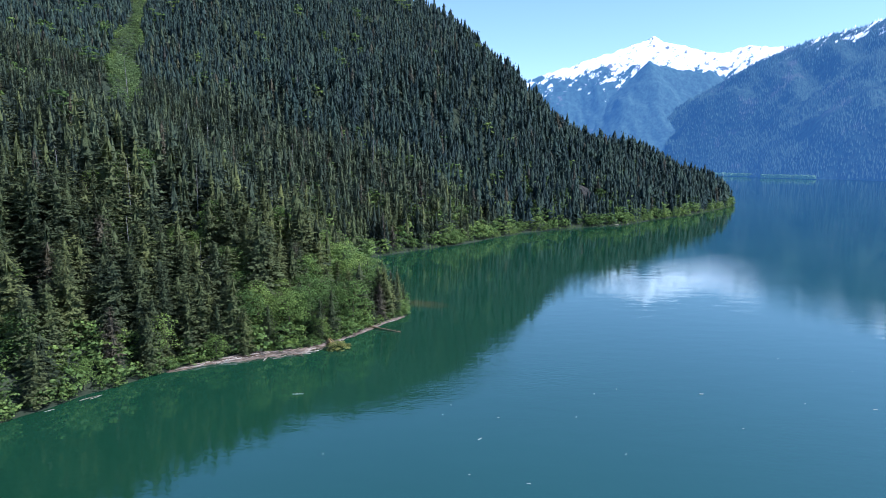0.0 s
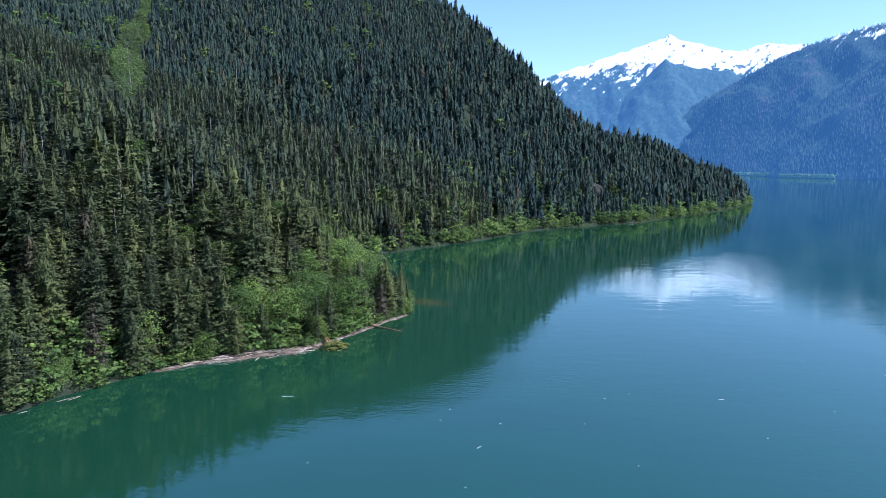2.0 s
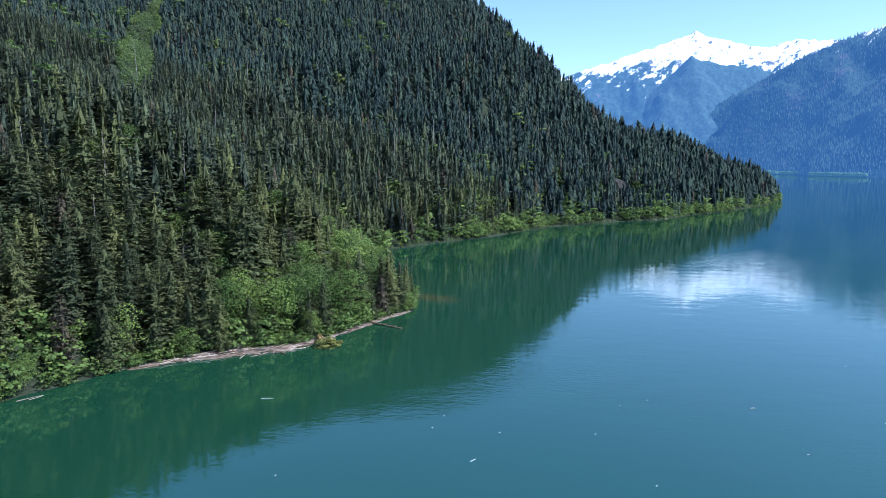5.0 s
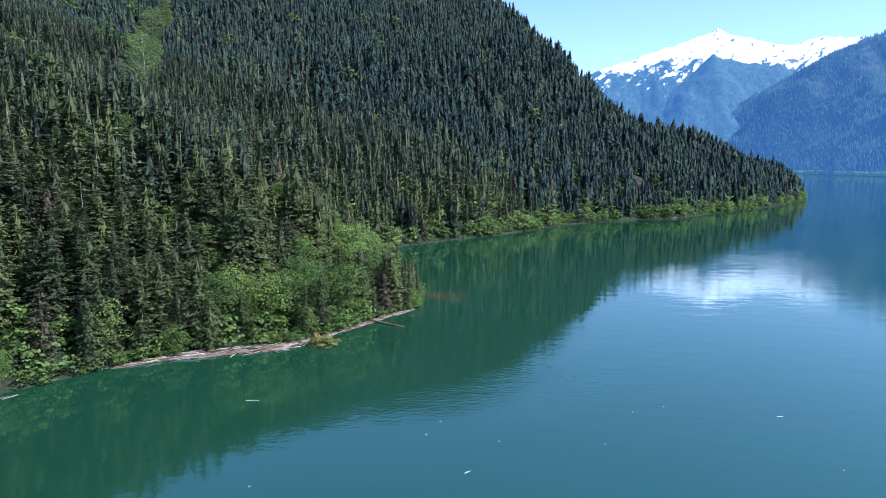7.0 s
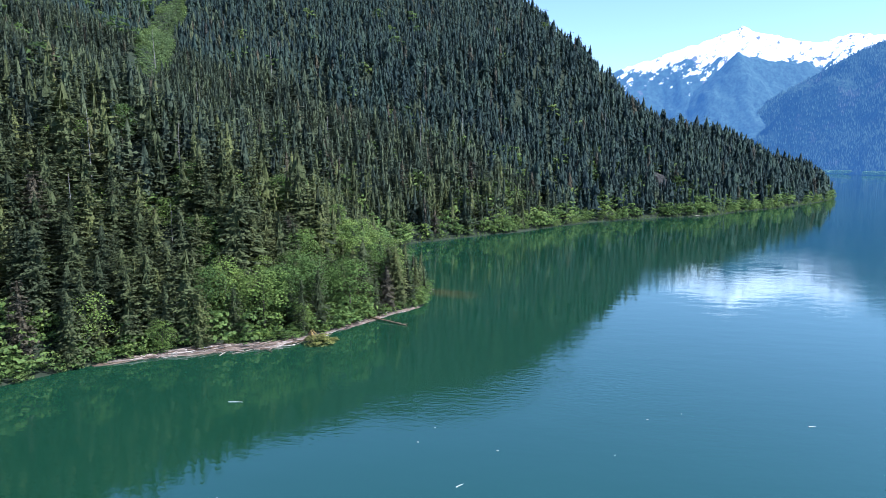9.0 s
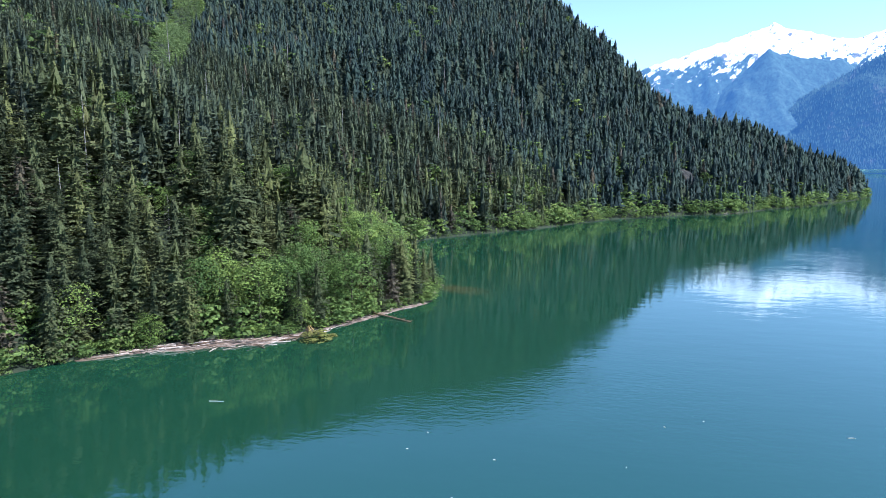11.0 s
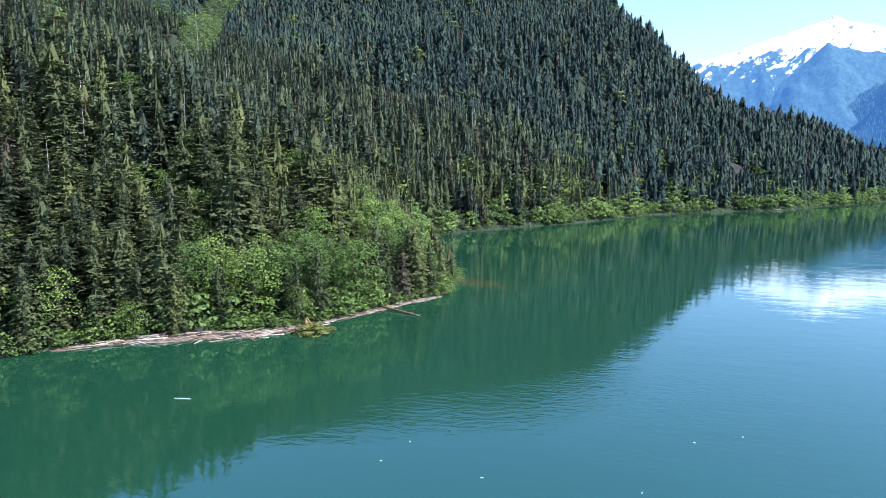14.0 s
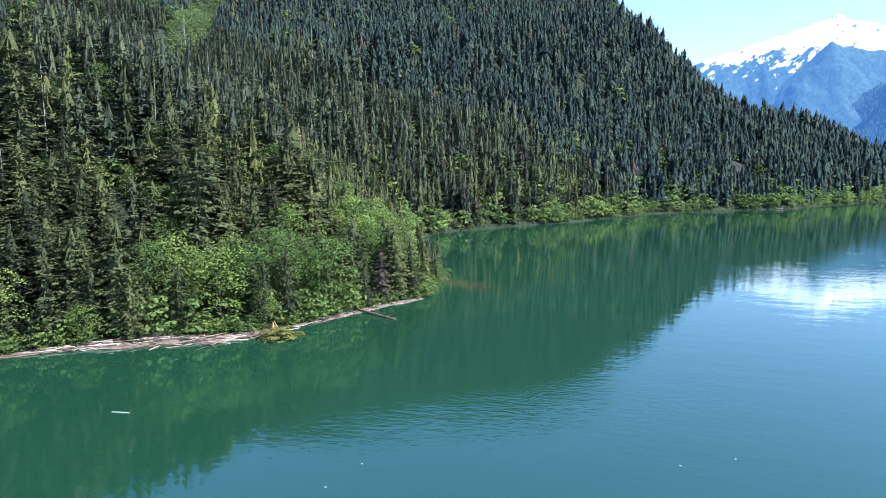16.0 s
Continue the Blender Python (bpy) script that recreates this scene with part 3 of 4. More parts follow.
for row in np.concatenate([rows_for(close, tall, wide * 1.15, 12), standing]):
    x, y, z, h, w, turn, tint, q = row
    tree = new("conifer_tree")
    tree.matrix_world = Matrix.Translation((x, y, z)) @ Matrix.Rotation(turn, 4, "Z") @ Matrix.Diagonal((h * w, h * w, h, 1))
    tagged(tree, "dark green conifer with drooping branches on the forested shore", "tree", "conifers along the lake shore")
    part("crown", NEAR_CROWNS[int(q)], tree)
    part("trunk", NEAR_TRUNKS[int(q) % 3], tree, "grey-brown bark trunk")
MID = [conifer(rng, 76, 4, rng.uniform(0.155, 0.21), rng.uniform(0.02, 0.07), 0.20, 6, 5, 0.40) for _ in range(16)]
YOUNGC = [conifer(rng, 13, 2, rng.uniform(0.20, 0.25), 0.05, 0.30, 4, 5, 0.66) for _ in range(24)]
FARC = [conifer(rng, 42, 2, rng.uniform(0.175, 0.225), 0.05, 0.25, 6, 4, 0.62) for _ in range(24)]
# Trees close by keep the greener needles; farther ones get haze-blued colours.
nearer = away + 200 * (u1 - 0.5) < 290 + 230 * smooth(90, 20, gd)
tagged(strew("conifer_forest", MID, rows_for(middle & nearer, tall * 0.92, wide * 1.12, 16), NEAR_NEEDLES), "dense green conifer forest on the lower slope", "forest", kind="stuff")
tagged(strew("dark_conifer_forest", MID, rows_for(middle & ~nearer, tall * 0.92, wide * 1.12, 16), MIXED_NEEDLES), "dense darker conifer forest behind the shore trees", "forest", kind="stuff")
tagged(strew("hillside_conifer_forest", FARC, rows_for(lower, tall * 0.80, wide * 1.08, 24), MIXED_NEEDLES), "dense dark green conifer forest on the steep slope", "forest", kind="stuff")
upper = rest & ~lower & (young < 0.5)
young_stand = rest & ~lower & (young >= 0.5)
tagged(strew("upper_conifer_forest", FARC, rows_for(upper, tall * (0.80 + 0.10 * smooth(620, 800, gy)), wide * 1.08, 24), HAZE_NEEDLES), "dense conifer forest on the upper hillside", "forest", kind="stuff")
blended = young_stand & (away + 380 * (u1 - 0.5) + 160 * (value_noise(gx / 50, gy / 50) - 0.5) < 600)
tagged(strew("young_conifer_forest", YOUNGC, rows_for(young_stand & ~blended, tall, wide, 24), HAZE_NEEDLES), "even stand of young haze-blue conifers high on the slope", "forest", kind="stuff")
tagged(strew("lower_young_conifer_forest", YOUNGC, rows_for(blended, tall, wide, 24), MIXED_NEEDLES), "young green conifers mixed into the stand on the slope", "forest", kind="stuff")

# broadleaf trees and bushes
low = np.where(in_gully > 0, 5 + 4 * u2, np.where(shore_bush, 8 + 7 * u2, np.where(fan > 0.3, 16 + 9 * u2, 11 + 9 * u2)))
low = np.where((gd < 4) & (gy < 400), low * 0.6, low)
order = np.argsort(np.where(leafy, away, 1e9))
close_leafy = np.zeros(len(gx), bool)
close_leafy[order[:85]] = True
LEAF_CROWNS = [crown_mesh(broadleaf(rng, 13, 2000, 0.0150), LEAVES) for _ in range(8)]
LEAF_TRUNKS = [tri_mesh("trunk", *trunk(rng, 0.016, 0.7, lean=0.03), BARK, None, True) for _ in range(3)]
for row in rows_for(close_leafy, low, wide, 8):
    x, y, z, h, w, turn, tint, q = row
    tree = new("broadleaf_tree")
    tree.matrix_world = Matrix.Translation((x, y, z)) @ Matrix.Rotation(turn, 4, "Z") @ Matrix.Diagonal((h * w, h * w, h, 1))
    tagged(tree, "bright green leafy alder on the lake shore", "tree", "broadleaf trees on the point")
    part("crown", LEAF_CROWNS[int(q)], tree)
    part("trunk", LEAF_TRUNKS[int(q) % 3], tree, "pale slender trunk")
# low bushes over the water's edge all along the shore
bx, by = [], []
for a, b in zip(SHORE[1:25], SHORE[2:26]):
    n = math.hypot(b[0] - a[0], b[1] - a[1])
    for s in np.arange(0, n, 1.7):
        o = rng.uniform(-0.8, 4.0)
        bx.append(a[0] + (b[0] - a[0]) * s / n - (b[1] - a[1]) / n * o + rng.normal())
        by.append(a[1] + (b[1] - a[1]) * s / n + (b[0] - a[0]) / n * o + rng.normal())
bx, by = np.array(bx), np.array(by)
open_beach = (by > 214) & (by < 350) & (rng.uniform(size=len(bx)) < 0.8)
bd = shore_distance(bx, by)
okb = (bd > -0.9) & ~open_beach & (bd > strand(bx, by) - 1.2)
bx, by, bd = bx[okb], by[okb], bd[okb]
bush_rows = np.stack([bx, by, ground_height(bx, by) - 0.6, rng.uniform(3.0, 6.5, len(bx)) * np.where(by > 450, np.where(value_noise(bx / 14, by / 14) > 0.5, 0.9 + rng.uniform(0, 0.8, len(bx)), 0.6), np.where(by < 212, 1.25, 1.0)) * (0.6 + 0.4 * smooth(0, 3, bd)), rng.uniform(1.2, 1.7, len(bx)) * np.where(by > 450, 0.66, 1.0), rng.uniform(0, 6.28, len(bx)),
                      rng.uniform(0, 1, len(bx)), rng.integers(0, 8, len(bx))], 1)
# brush that fills the avalanche track
wx, wy = rng.uniform(-470, -190, 26000), rng.uniform(320, 820, 26000)
okw = gully(wx, wy) > rng.uniform(-1, 4, 26000)
wx, wy = wx[okw][:650], wy[okw][:650]
brush_rows = np.stack([wx, wy, ground_height(wx, wy) - 0.4, rng.uniform(4.0, 8.5, len(wx)), rng.uniform(1.1, 1.6, len(wx)), rng.uniform(0, 6.28, len(wx)), rng.uniform(0, 1, len(wx)), rng.integers(0, 6, len(wx))], 1)
# undergrowth on the near bank
ux, uy = rng.uniform(-190, -45, 2900), rng.uniform(130, 400, 2900)
ud = shore_distance(ux, uy)
oku = (ud > 1.0) & (ud < 42) & (ud > strand(ux, uy) - 0.5)
ux, uy = ux[oku], uy[oku]
for a, b in zip(SHORE[3:11], SHORE[4:12]):      # and a fringe along the back of the beach
    n = math.hypot(b[0] - a[0], b[1] - a[1])
    s, o = rng.uniform(0, 1, int(n * 3)), rng.uniform(0, 7, int(n * 3))
    ex, ey = a[0] + (b[0] - a[0]) * s, a[1] + (b[1] - a[1]) * s
    o = o + strand(ex, ey)
    ux, uy = np.append(ux, ex - (b[1] - a[1]) / n * o), np.append(uy, ey + (b[0] - a[0]) / n * o)
under_rows = np.stack([ux, uy, ground_height(ux, uy) - 0.4, rng.uniform(1.2, 4.2, len(ux)), rng.uniform(1.3, 2.0, len(ux)), rng.uniform(0, 6.28, len(ux)), rng.uniform(0, 1, len(ux)), rng.integers(0, 6, len(ux))], 1)
px, py = rng.uniform(-260, -60, 2300), rng.uniform(110, 420, 2300)
pd = shore_distance(px, py)
okp = (pd > strand(px, py)) & (pd < 75) & (value_noise(px / 13, py / 13) > 0.48)
px, py = px[okp], py[okp]
dx, dy = [], []
for a, b in zip(SHORE[13:25], SHORE[14:26]):
    n = math.hypot(b[0] - a[0], b[1] - a[1])
    for w in np.arange(0, n, 5.0):
        o = rng.uniform(0.5, 9.0)
        dx.append(a[0] + (b[0] - a[0]) * w / n - (b[1] - a[1]) / n * o)
        dy.append(a[1] + (b[1] - a[1]) * w / n + (b[0] - a[0]) / n * o)
dx, dy = np.array(dx), np.array(dy)
okd = (shore_distance(dx, dy) > -0.5) & (value_noise(dx / 24 + 5, dy / 24) > rng.uniform(0.25, 0.6, len(dx)))
dx, dy = dx[okd], dy[okd]
dome_rows = np.stack([dx, dy, ground_height(dx, dy) - 0.5, rng.uniform(8, 16, len(dx)), rng.uniform(0.95, 1.35, len(dx)), rng.uniform(0, 6.28, len(dx)), rng.uniform(0, 1, len(dx)), rng.integers(0, 8, len(dx))], 1)
sapling_rows = np.stack([px, py, ground_height(px, py) - 0.4, rng.uniform(5, 12, len(px)), rng.uniform(1.0, 1.5, len(px)), rng.uniform(0, 6.28, len(px)), rng.uniform(0.3, 1, len(px)), rng.integers(0, 8, len(px))], 1)
UNDER = [broadleaf(rng, 5, 68, 0.058, 0.45) for _ in range(6)]
tagged(strew("avalanche_brush", UNDER, brush_rows, BRUSH), "pale green brush filling the avalanche track", "bushes", kind="stuff")
tagged(strew("undergrowth", UNDER, under_rows, LEAVES), "low green brush below the trees", "bushes", kind="stuff")
LEAFM = [broadleaf(rng, 7, 105, 0.060, 0.42) for _ in range(8)]
tagged(strew("broadleaf_thicket", LEAFM, np.concatenate([rows_for(leafy & ~close_leafy, low, wide * 1.25, 8), bush_rows, dome_rows, sapling_rows]), LIT_LEAVES), "light green broadleaf thickets along shore and avalanche track", "bushes", kind="stuff")

# conifers of the far ranges
spire = [(0.12 * math.cos(a), 0.12 * math.sin(a), 0.0) for a in (0, 2.1, 4.2)] + [(0, 0, 1.0)]
FARTREE = [outward(spire, [(0, 1, 3), (1, 2, 3), (2, 0, 3)], [(v[0] * 6, v[1] * 6, 0.6) for v in spire])]
fx, fy = np.meshgrid(np.arange(700, 2900, 10.0), np.arange(2500, 4450, 10.0))
fx, fy = (fx + rng.uniform(-6, 6, fx.shape)).ravel(), (fy + rng.uniform(-6, 6, fy.shape)).ravel()
fz = near_height(fx, fy)
keep = (fz > 3) & (value_noise(fx / 90, fy / 90) < 0.86) & (fy - fx * 0.0 < 4400)
fx, fy, fz = fx[keep], fy[keep], fz[keep]
print("far trees", len(fx))
far_rows = np.stack([fx, fy, fz - 1, rng.uniform(9, 21, len(fx)), rng.uniform(1.3, 2.0, len(fx)), rng.uniform(0, 6, len(fx)), rng.uniform(0, 1, len(fx)), np.zeros(len(fx))], 1)
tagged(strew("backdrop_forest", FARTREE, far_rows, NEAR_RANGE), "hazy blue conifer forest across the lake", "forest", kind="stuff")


# ---- the shore ----
def along(points, s):
    """The place and heading at s metres along a line of points."""
    for a, b in zip(points[:-1], points[1:]):
        n = math.hypot(b[0] - a[0], b[1] - a[1])
        if s <= n:
            return a[0] + (b[0] - a[0]) * s / n, a[1] + (b[1] - a[1]) * s / n, math.atan2(b[1] - a[1], b[0] - a[0])
        s -= n
    return (*points[-1], math.atan2(b[1] - a[1], b[0] - a[0]))


BEACH_LINE = SHORE[3:12]


def beach_height(x, y):
    return np.maximum(ground_height(x, y), -0.6) + 0.10


def beach_mesh():
    V, F, cols = [], [], 9
    steps = 170
    for i in range(steps):
        x, y, a = along(BEACH_LINE, 122.0 * i / (steps - 1))
        deep = float(strand(np.array([x]), np.array([y]))[0]) + (3.0 if i < 95 else 1.6)
        for j in range(cols):
            o = (-2.0 if i < 95 else -1.2) + deep * j / (cols - 1)
            px, py = x - math.sin(a) * o, y + math.cos(a) * o
            V.append((px, py, float(beach_height(np.array([px]), np.array([py]))[0])))
    for i in range(steps - 1):
        for j in range(cols - 1):
            k = i * cols + j
            F.append((k, k + cols, k + cols + 1, k + 1))
    return tri_mesh("beach", V, F, BEACH, None, True)


tagged(new("beach", beach_mesh()), "narrow gravel beach strewn with bark and wood litter", "beach", kind="structure")


def log_mesh(rng, length, radius, mat, stubs=3, name="driftwood_log"):
    """A barkless log along x: bent, tapered, with broken ends and branch stubs."""
    V, F, sides, rings = [], [], 8, 9
    bend, wave = rng.uniform(-0.06, 0.06) * length, rng.uniform(0, 6.28)
    for i in range(rings):
        u = i / (rings - 1)
        r = radius * (1.0 - 0.5 * u) * rng.uniform(0.92, 1.08)
        cy, cz = bend * math.sin(u * 3.14) + 0.03 * math.sin(wave + 5 * u), 0.02 * math.sin(wave + 7 * u)
        for j in range(sides):
            a = 6.283 * j / sides
            tear = rng.uniform(-0.5, 0.5) * radius if i in (0, rings - 1) else 0
            V.append(((u - 0.5) * length + tear, cy + r * math.cos(a) * rng.uniform(0.9, 1.1), cz + r * math.sin(a) * rng.uniform(0.9, 1.1)))
    for i in range(rings - 1):
        for j in range(sides):
            k, q = i * sides + j, i * sides + (j + 1) % sides
            F += [(k, q, q + sides), (k, q + sides, k + sides)]
    F += [(0, j + 1, j) for j in range(1, sides - 1)] + [((rings - 1) * sides, (rings - 1) * sides + j, (rings - 1) * sides + j + 1) for j in range(1, sides - 1)]
    for _ in range(stubs):
        u, a, ln = rng.uniform(-0.4, 0.45), rng.uniform(0.2, 2.9), rng.uniform(2, 5) * radius
        k, w = len(V), radius * 0.25
        d = (0.4 * ln, ln * math.cos(a), ln * math.sin(a))
        x0, y0 = u * length, bend * math.sin((u + 0.5) * 3.14)
        V += [(x0 - w, y0, 0), (x0 + w, y0, 0), (x0, y0 + w, w), (x0 + d[0], y0 + d[1], d[2])]
        F += [(k, k + 1, k + 3), (k + 1, k + 2, k + 3), (k + 2, k, k + 3)]
    return tri_mesh(name, V, F, mat, None, True)


LOGS = [(ln, r, log_mesh(rng, ln, r, DRIFT, 2)) for ln, r in ((2.2, 0.10), (3.0, 0.13), (4.2, 0.13), (5.5, 0.16), (6.5, 0.15), (8.0, 0.19), (10.0, 0.21), (3.6, 0.09))]


def lay_log(x, y, heading, q, lift=0.0, tilt=0.0):
    ln, r, me = LOGS[q]
    ob = new("driftwood_log", me)
    z = max(float(beach_height(np.array([x]), np.array([y]))[0]), -0.12) + r * 0.75 + lift
    ob.matrix_world = Matrix.Translation((x, y, z)) @ Matrix.Rotation(heading, 4, "Z") @ Matrix.Rotation(tilt, 4, "Y")
    return tagged(ob, "sun-bleached driftwood log stranded on the beach", "log", "driftwood on the beach")


for i in range(130):      # the pile on the long beach
    x, y, a = along(BEACH_LINE, 4 + 58 * rng.beta(1.7, 1.3))
    o = rng.uniform(-0.3, 1.0) * float(strand(np.array([x]), np.array([y]))[0])
    lay_log(x - math.sin(a) * o, y + math.cos(a) * o, a * 0.6 + 0.3 + rng.normal() * 0.5 + (3.14 if rng.random() < 0.5 else 0), int(rng.integers(0, 8)), 0.16 * (i % 4), rng.normal() * 0.03)
for i in range(28):       # thinner wrack round the point
    x, y, a = along(BEACH_LINE, rng.uniform(60, 116))
    o = rng.uniform(-0.6, 1.8)
    lay_log(x - math.sin(a) * o, y + math.cos(a) * o, a + rng.normal() * 0.25, int(rng.integers(0, 5)), 0.0, 0)
for x, y, h, q in ((-122, 212.5, 0.75, 5), (-120.5, 213, 0.72, 6), (-119, 214.5, 0.85, 4), (-121.5, 211.8, 0.70, 2), (-137, 183, 0.95, 4), (-135.5, 184, 1.2, 2), (-143, 172, 0.9, 1),
                   (-53, 338, 2.6, 4), (-52, 333, 2.2, 3), (-54.5, 341, 2.9, 1), (-51, 321, 1.9, 3), (150, 785, 0.75, 6), (158, 789, 0.7, 5), (165, 798, 0.8, 4)):
    lay_log(x, y, h, q)

# bare logs and chips adrift on the lake
PALEWOOD = grained("bleached_wood", [(0.42, 0.39, 0.35), (0.55, 0.53, 0.50), (0.66, 0.65, 0.63)], 1.5, 0.7, 0.3, None, "object")
CHIP = log_mesh(rng, 1.0, 0.10, PALEWOOD, 0, "floating_wood")
for x, y, ln, turn in ((-12.0, 158.6, 2.3, 0.9), (-71.4, 190.5, 4.2, 0.15), (-52.6, 146.9, 0.9, 0.9), (16.4, 176.0, 0.9, 1.3), (25.8, 151.2, 1.1, 0.8), (60.0, 198.0, 1.9, 0.2), (108.6, 187.3, 1.6, 0.1),
                       (89.5, 190.9, 0.7, 0.4), (-0.5, 133.8, 1.4, 3.0), (-14.5, 137.6, 0.8, 0.1), (62.6, 169.9, 0.8, 0.0), (-6.6, 174.2, 0.9, 0.1), (122.5, 225.6, 0.7, 0.5), (102.2, 239.6, 1.2, 1.0),
                       (-21.1, 183.5, 0.6, 0.0), (-23.2, 175.4, 0.7, 0.2), (25.1, 196.1, 0.7, 0.0), (33.3, 200.9, 0.6, 0.7)):
    ob = new("floating_wood", CHIP)
    ob.matrix_world = Matrix.Translation((x, y, 0.05)) @ Matrix.Rotation(turn, 4, "Z") @ Matrix.Diagonal((ln * (0.8 if ln > 1.3 else 0.6), 0.4 + ln * 0.2, 0.9, 1))
    tagged(ob, "bleached piece of wood drifting on the lake", "log", "wood adrift on the lake")

# the brown log that slants into the lake
slant = new("fallen_log")
slant.matrix_world = Matrix.Translation((-55.3, 274.6, 0.42)) @ Matrix.Rotation(math.atan2(-7.9, 15.6), 4, "Z") @ Matrix.Rotation(radians(1.5), 4, "Y")
tagged(slant, "brown waterlogged log slanting from the beach into the lake", "log")
part("stem", log_mesh(rng, 17.4, 0.36, BROWNWOOD, 6, "stem"), slant)
for k, (bx, ang) in enumerate(((4.5, 0.9), (6.3, -0.8), (7.6, 0.7), (2.0, -1.0))):
    b = part("branch", log_mesh(rng, 1.9, 0.07, BROWNWOOD, 1, "branch"), slant)
    b.matrix_local = Matrix.Translation((bx, 0.8 * math.sin(ang), 0.2)) @ Matrix.Rotation(ang, 4, "Z")

# the uprooted tree whose crown lies in the lake
OLIVE = foliage("drowned_needles", (0.12, 0.12, 0.035), (0.17, 0.17, 0.055), (0.22, 0.22, 0.08), 0.2, 0.3)
up = new("uprooted_tree")
up.matrix_world = Matrix.Translation((-75.0, 250.0, 0.9)) @ Matrix.Rotation(math.atan2(-8.5, 6.0), 4, "Z")
tagged(up, "uprooted tree with yellowish crown lying in the water", "tree")
rootv, rootf, _ = broadleaf(rng, 5, 120, 0.16, 0.5)
part("rootball", tri_mesh("rootball", (rootv - (0, 0, 0.5)) * 2.6, rootf, BROWNWOOD, None), up, "brown earthy root plate")
for k in range(3):
    st = part("stem", log_mesh(rng, 7.5 - k, 0.24 - 0.05 * k, YELLOWWOOD, 3, "stem"), up, "stripped yellow-brown stem")
    st.matrix_local = Matrix.Translation((3.4, -0.7 + 0.6 * k, 0.6 + 0.25 * k)) @ Matrix.Rotation(0.12 * (k - 1), 4, "Z") @ Matrix.Rotation(radians(9 + 4 * k), 4, "Y")
cv, cf, cn = broadleaf(rng, 12, 900, 0.035, 0.5)
cr = part("crown", crown_mesh((cv, cf, cn), OLIVE), up, "olive crown half under water")
cr.matrix_local = Matrix.Translation((8.0, 0.4, -2.0)) @ Matrix.Diagonal((12, 12, 4.2, 1))
cr2 = part("branch_spray", crown_mesh((cv, cf, cn), OLIVE, "branch_spray"), up)
cr2.matrix_local = Matrix.Translation((6.0, 6.0, -1.3)) @ Matrix.Diagonal((4, 4, 1.4, 1))


# ---- dead trees ----
def dead_tree(x, y, height, lean=(0, 0), label="grey dead conifer standing bare among living trees"):
    z = float(ground_height(np.array([x]), np.array([y]))[0])
    ob = new("dead_tree")
    ob.matrix_world = Matrix.Translation((x, y, z - 0.2)) @ Matrix.Rotation(radians(lean[0]), 4, "X") @ Matrix.Rotation(radians(lean[1]), 4, "Y")
    tagged(ob, label, "tree", "dead trees in the forest")
    tv, tf = trunk(rng, 0.008, 1.0, 7, 7, 0.01)
    part("trunk", tri_mesh("trunk", tv * height, tf, DEADWOOD, None, True), ob)
    for k in range(9):
        h = height * rng.uniform(0.35, 0.95)
        b = part("branch", STUB, ob)
        ln = rng.uniform(0.7, 2.4) * (1.15 - h / height)
        b.matrix_local = Matrix.Translation((0, 0, h)) @ Matrix.Rotation(rng.uniform(0, 6.28), 4, "Z") @ Matrix.Rotation(radians(rng.uniform(-5, 35)), 4, "Y") @ Matrix.Diagonal((ln + 0.3, 1, 1, 1))
    return ob


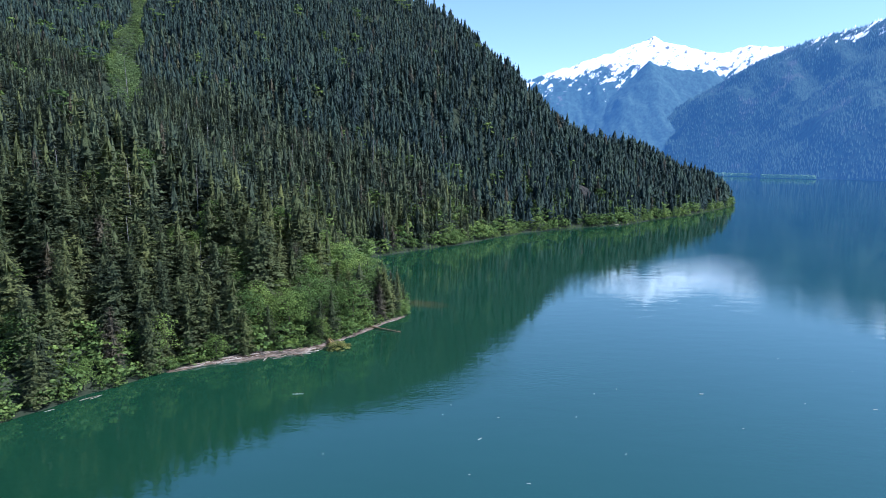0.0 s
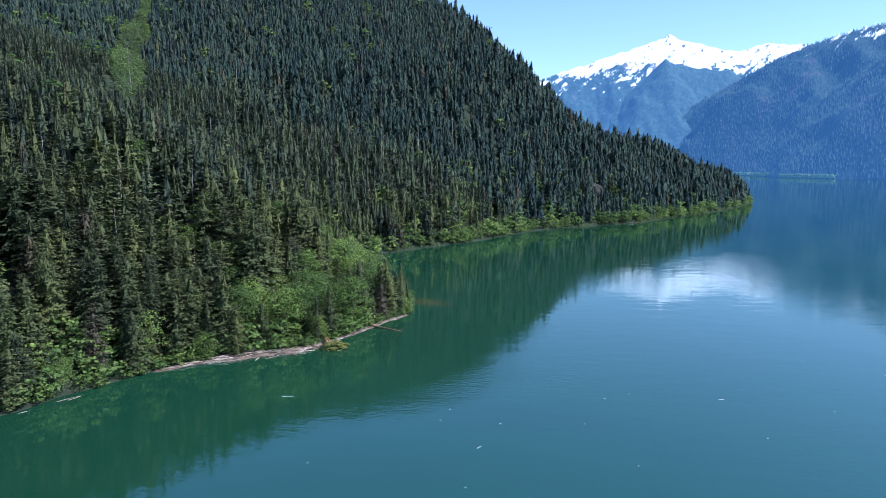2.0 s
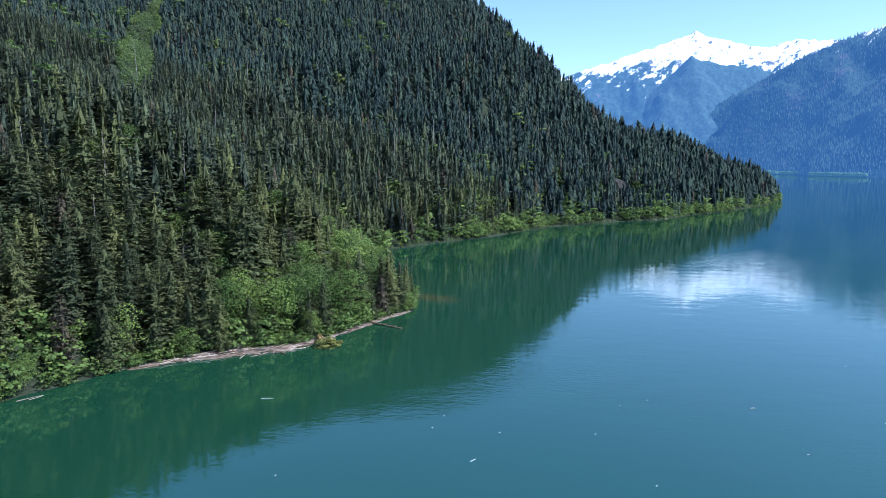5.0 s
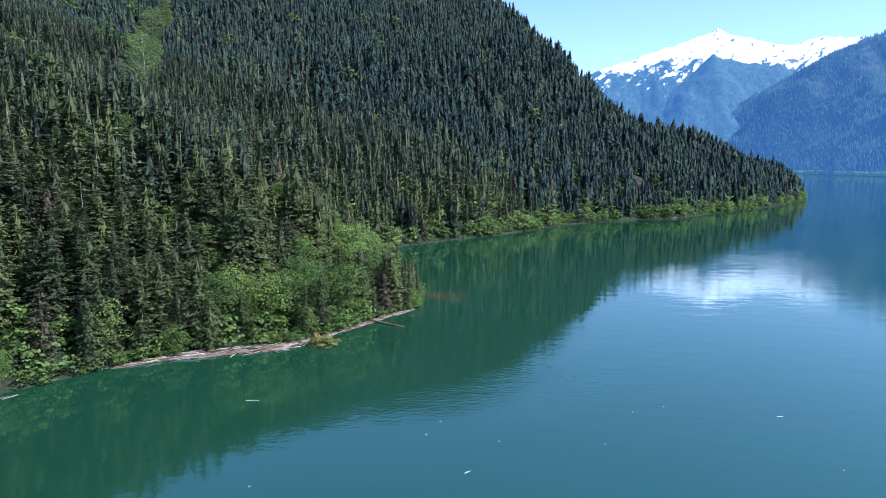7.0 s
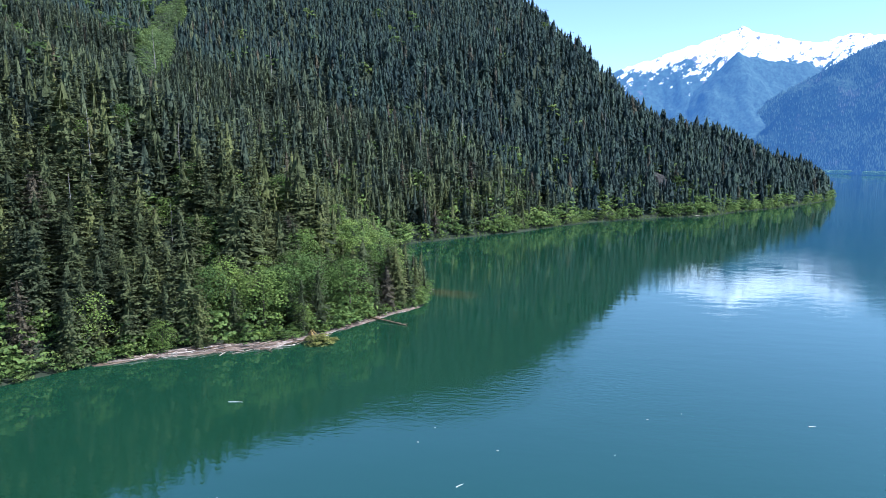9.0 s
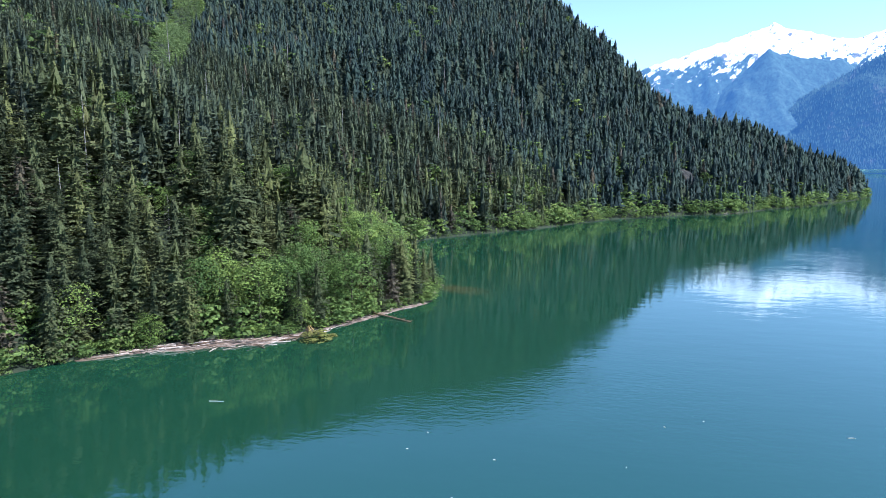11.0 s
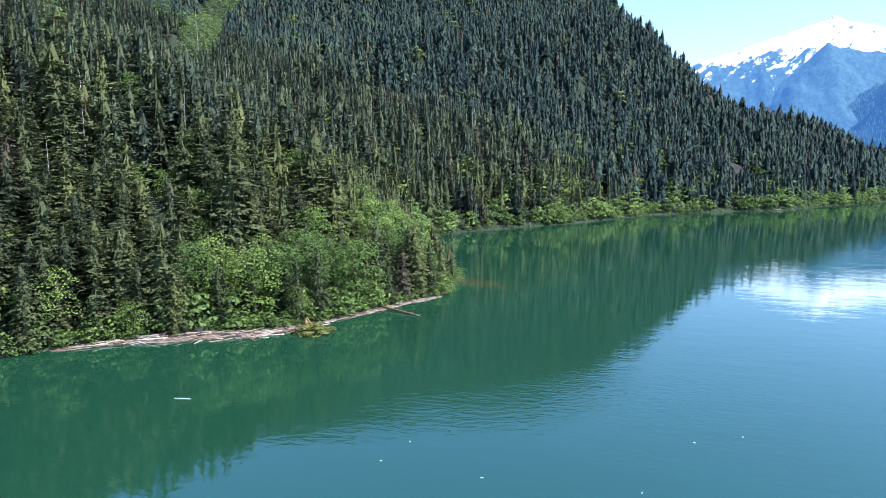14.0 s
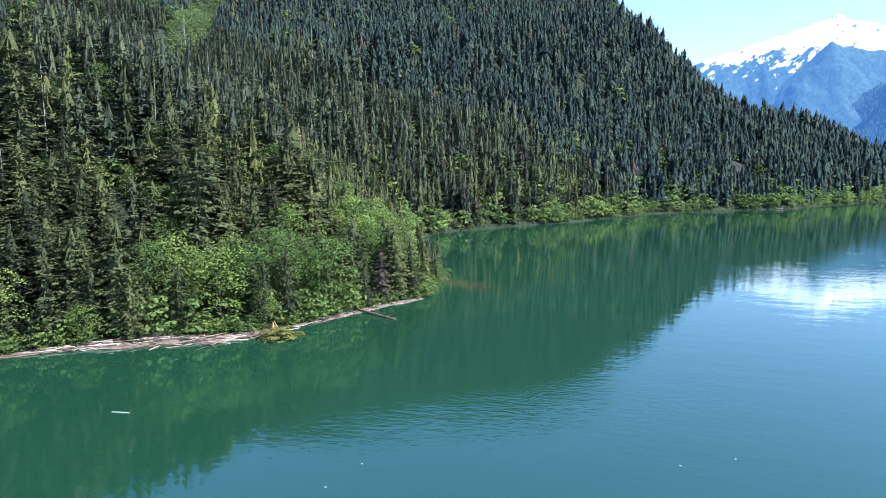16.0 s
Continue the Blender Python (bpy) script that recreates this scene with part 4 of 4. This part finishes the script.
sv, sf = trunk(rng, 0.05, 1.0, 5, 3, 0.1)
STUB = tri_mesh("branch", np.stack([sv[:, 2], sv[:, 0], sv[:, 1]], 1) * (1.6, 1, 1), sf, DEADWOOD, None, True)
dead_tree(-172, 543, 41)
dead_tree(-106, 232, 15)
dead_tree(-137.5, 272.5, 15)
dead_tree(-135.0, 277.5, 13)
dead_tree(-139.5, 273.5, 9, (0, 58), "pale broken tree leaning across a gap in the forest")
for x, y, h in ((-152, 240, 33), (-166, 268, 36), (-150, 300, 27), (-128, 262, 21), (-200, 405, 38), (-215, 470, 36), (-120, 640, 40), (-90, 705, 38), (-60, 790, 40), (20, 840, 39),
                (-260, 640, 37), (-300, 520, 33), (-185, 250, 38), (60, 905, 38), (-140, 760, 38), (-210, 700, 37)):
    dead_tree(x, y, h, (rng.normal() * 1.5, rng.normal() * 1.5))


# ---- the cliff ----
def cliff_mesh():
    """A broken rock face: ledges and blocks over a steep slab."""
    us, vs = np.linspace(-13, 13, 40), np.linspace(-4, 20, 40)
    u, v = np.meshgrid(us, vs)
    out = 3.5 * ridged(u / 9 + 3, v / 13, 4) + 2.6 * np.round(3 * value_noise(u / 3 + 9, v / 4)) / 3 + 1.0 * value_noise(u / 1.3, v / 1.1)
    edge = smooth(13, 8, np.abs(u)) * smooth(22, 15, v + 3 * value_noise(u / 5, u * 0))
    depth = out * edge - 7 * (1 - edge) - 0.55 * v
    du, dn = np.array([0.62, 0.785]), np.array([0.785, -0.62])     # along the slope, and out towards the lake
    x, y = 122 + u * du[0] + depth * dn[0], 838 + u * du[1] + depth * dn[1]
    i = (np.arange(39)[:, None] * 40 + np.arange(39)[None]).ravel()
    return tri_mesh("rock_outcrop", np.stack([x, y, v + 27], -1).reshape(-1, 3), np.stack([i, i + 1, i + 41, i + 40], 1), ROCK)


tagged(new("rock_outcrop", cliff_mesh()), "dark fractured rock cliff showing between the trees", "cliff")

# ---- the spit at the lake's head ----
# this thicket carries emitted haze like the ranges behind it
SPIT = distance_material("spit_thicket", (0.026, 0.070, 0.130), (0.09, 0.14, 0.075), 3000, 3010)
spit_rows = []
for x0, y0, x1, y1, n in ((1292, 3560, 1345, 3400, 110), (1312, 3190, 1420, 2960, 170), (1250, 3700, 1300, 3560, 50)):
    for _ in range(n):
        s = rng.uniform()
        spit_rows.append((x0 + s * (x1 - x0) + rng.normal() * 8, y0 + s * (y1 - y0) + rng.normal() * 8, -1, rng.uniform(12, 22), rng.uniform(1.4, 2.2), rng.uniform(0, 6), rng.uniform(), rng.integers(0, 8)))
tagged(strew("backdrop_spit_thicket", [broadleaf(rng, 6, 60, 0.11, 0.45) for _ in range(8)], np.array(spit_rows), SPIT), "hazy pale green willow thickets on the low far shore", "bushes", kind="stuff")
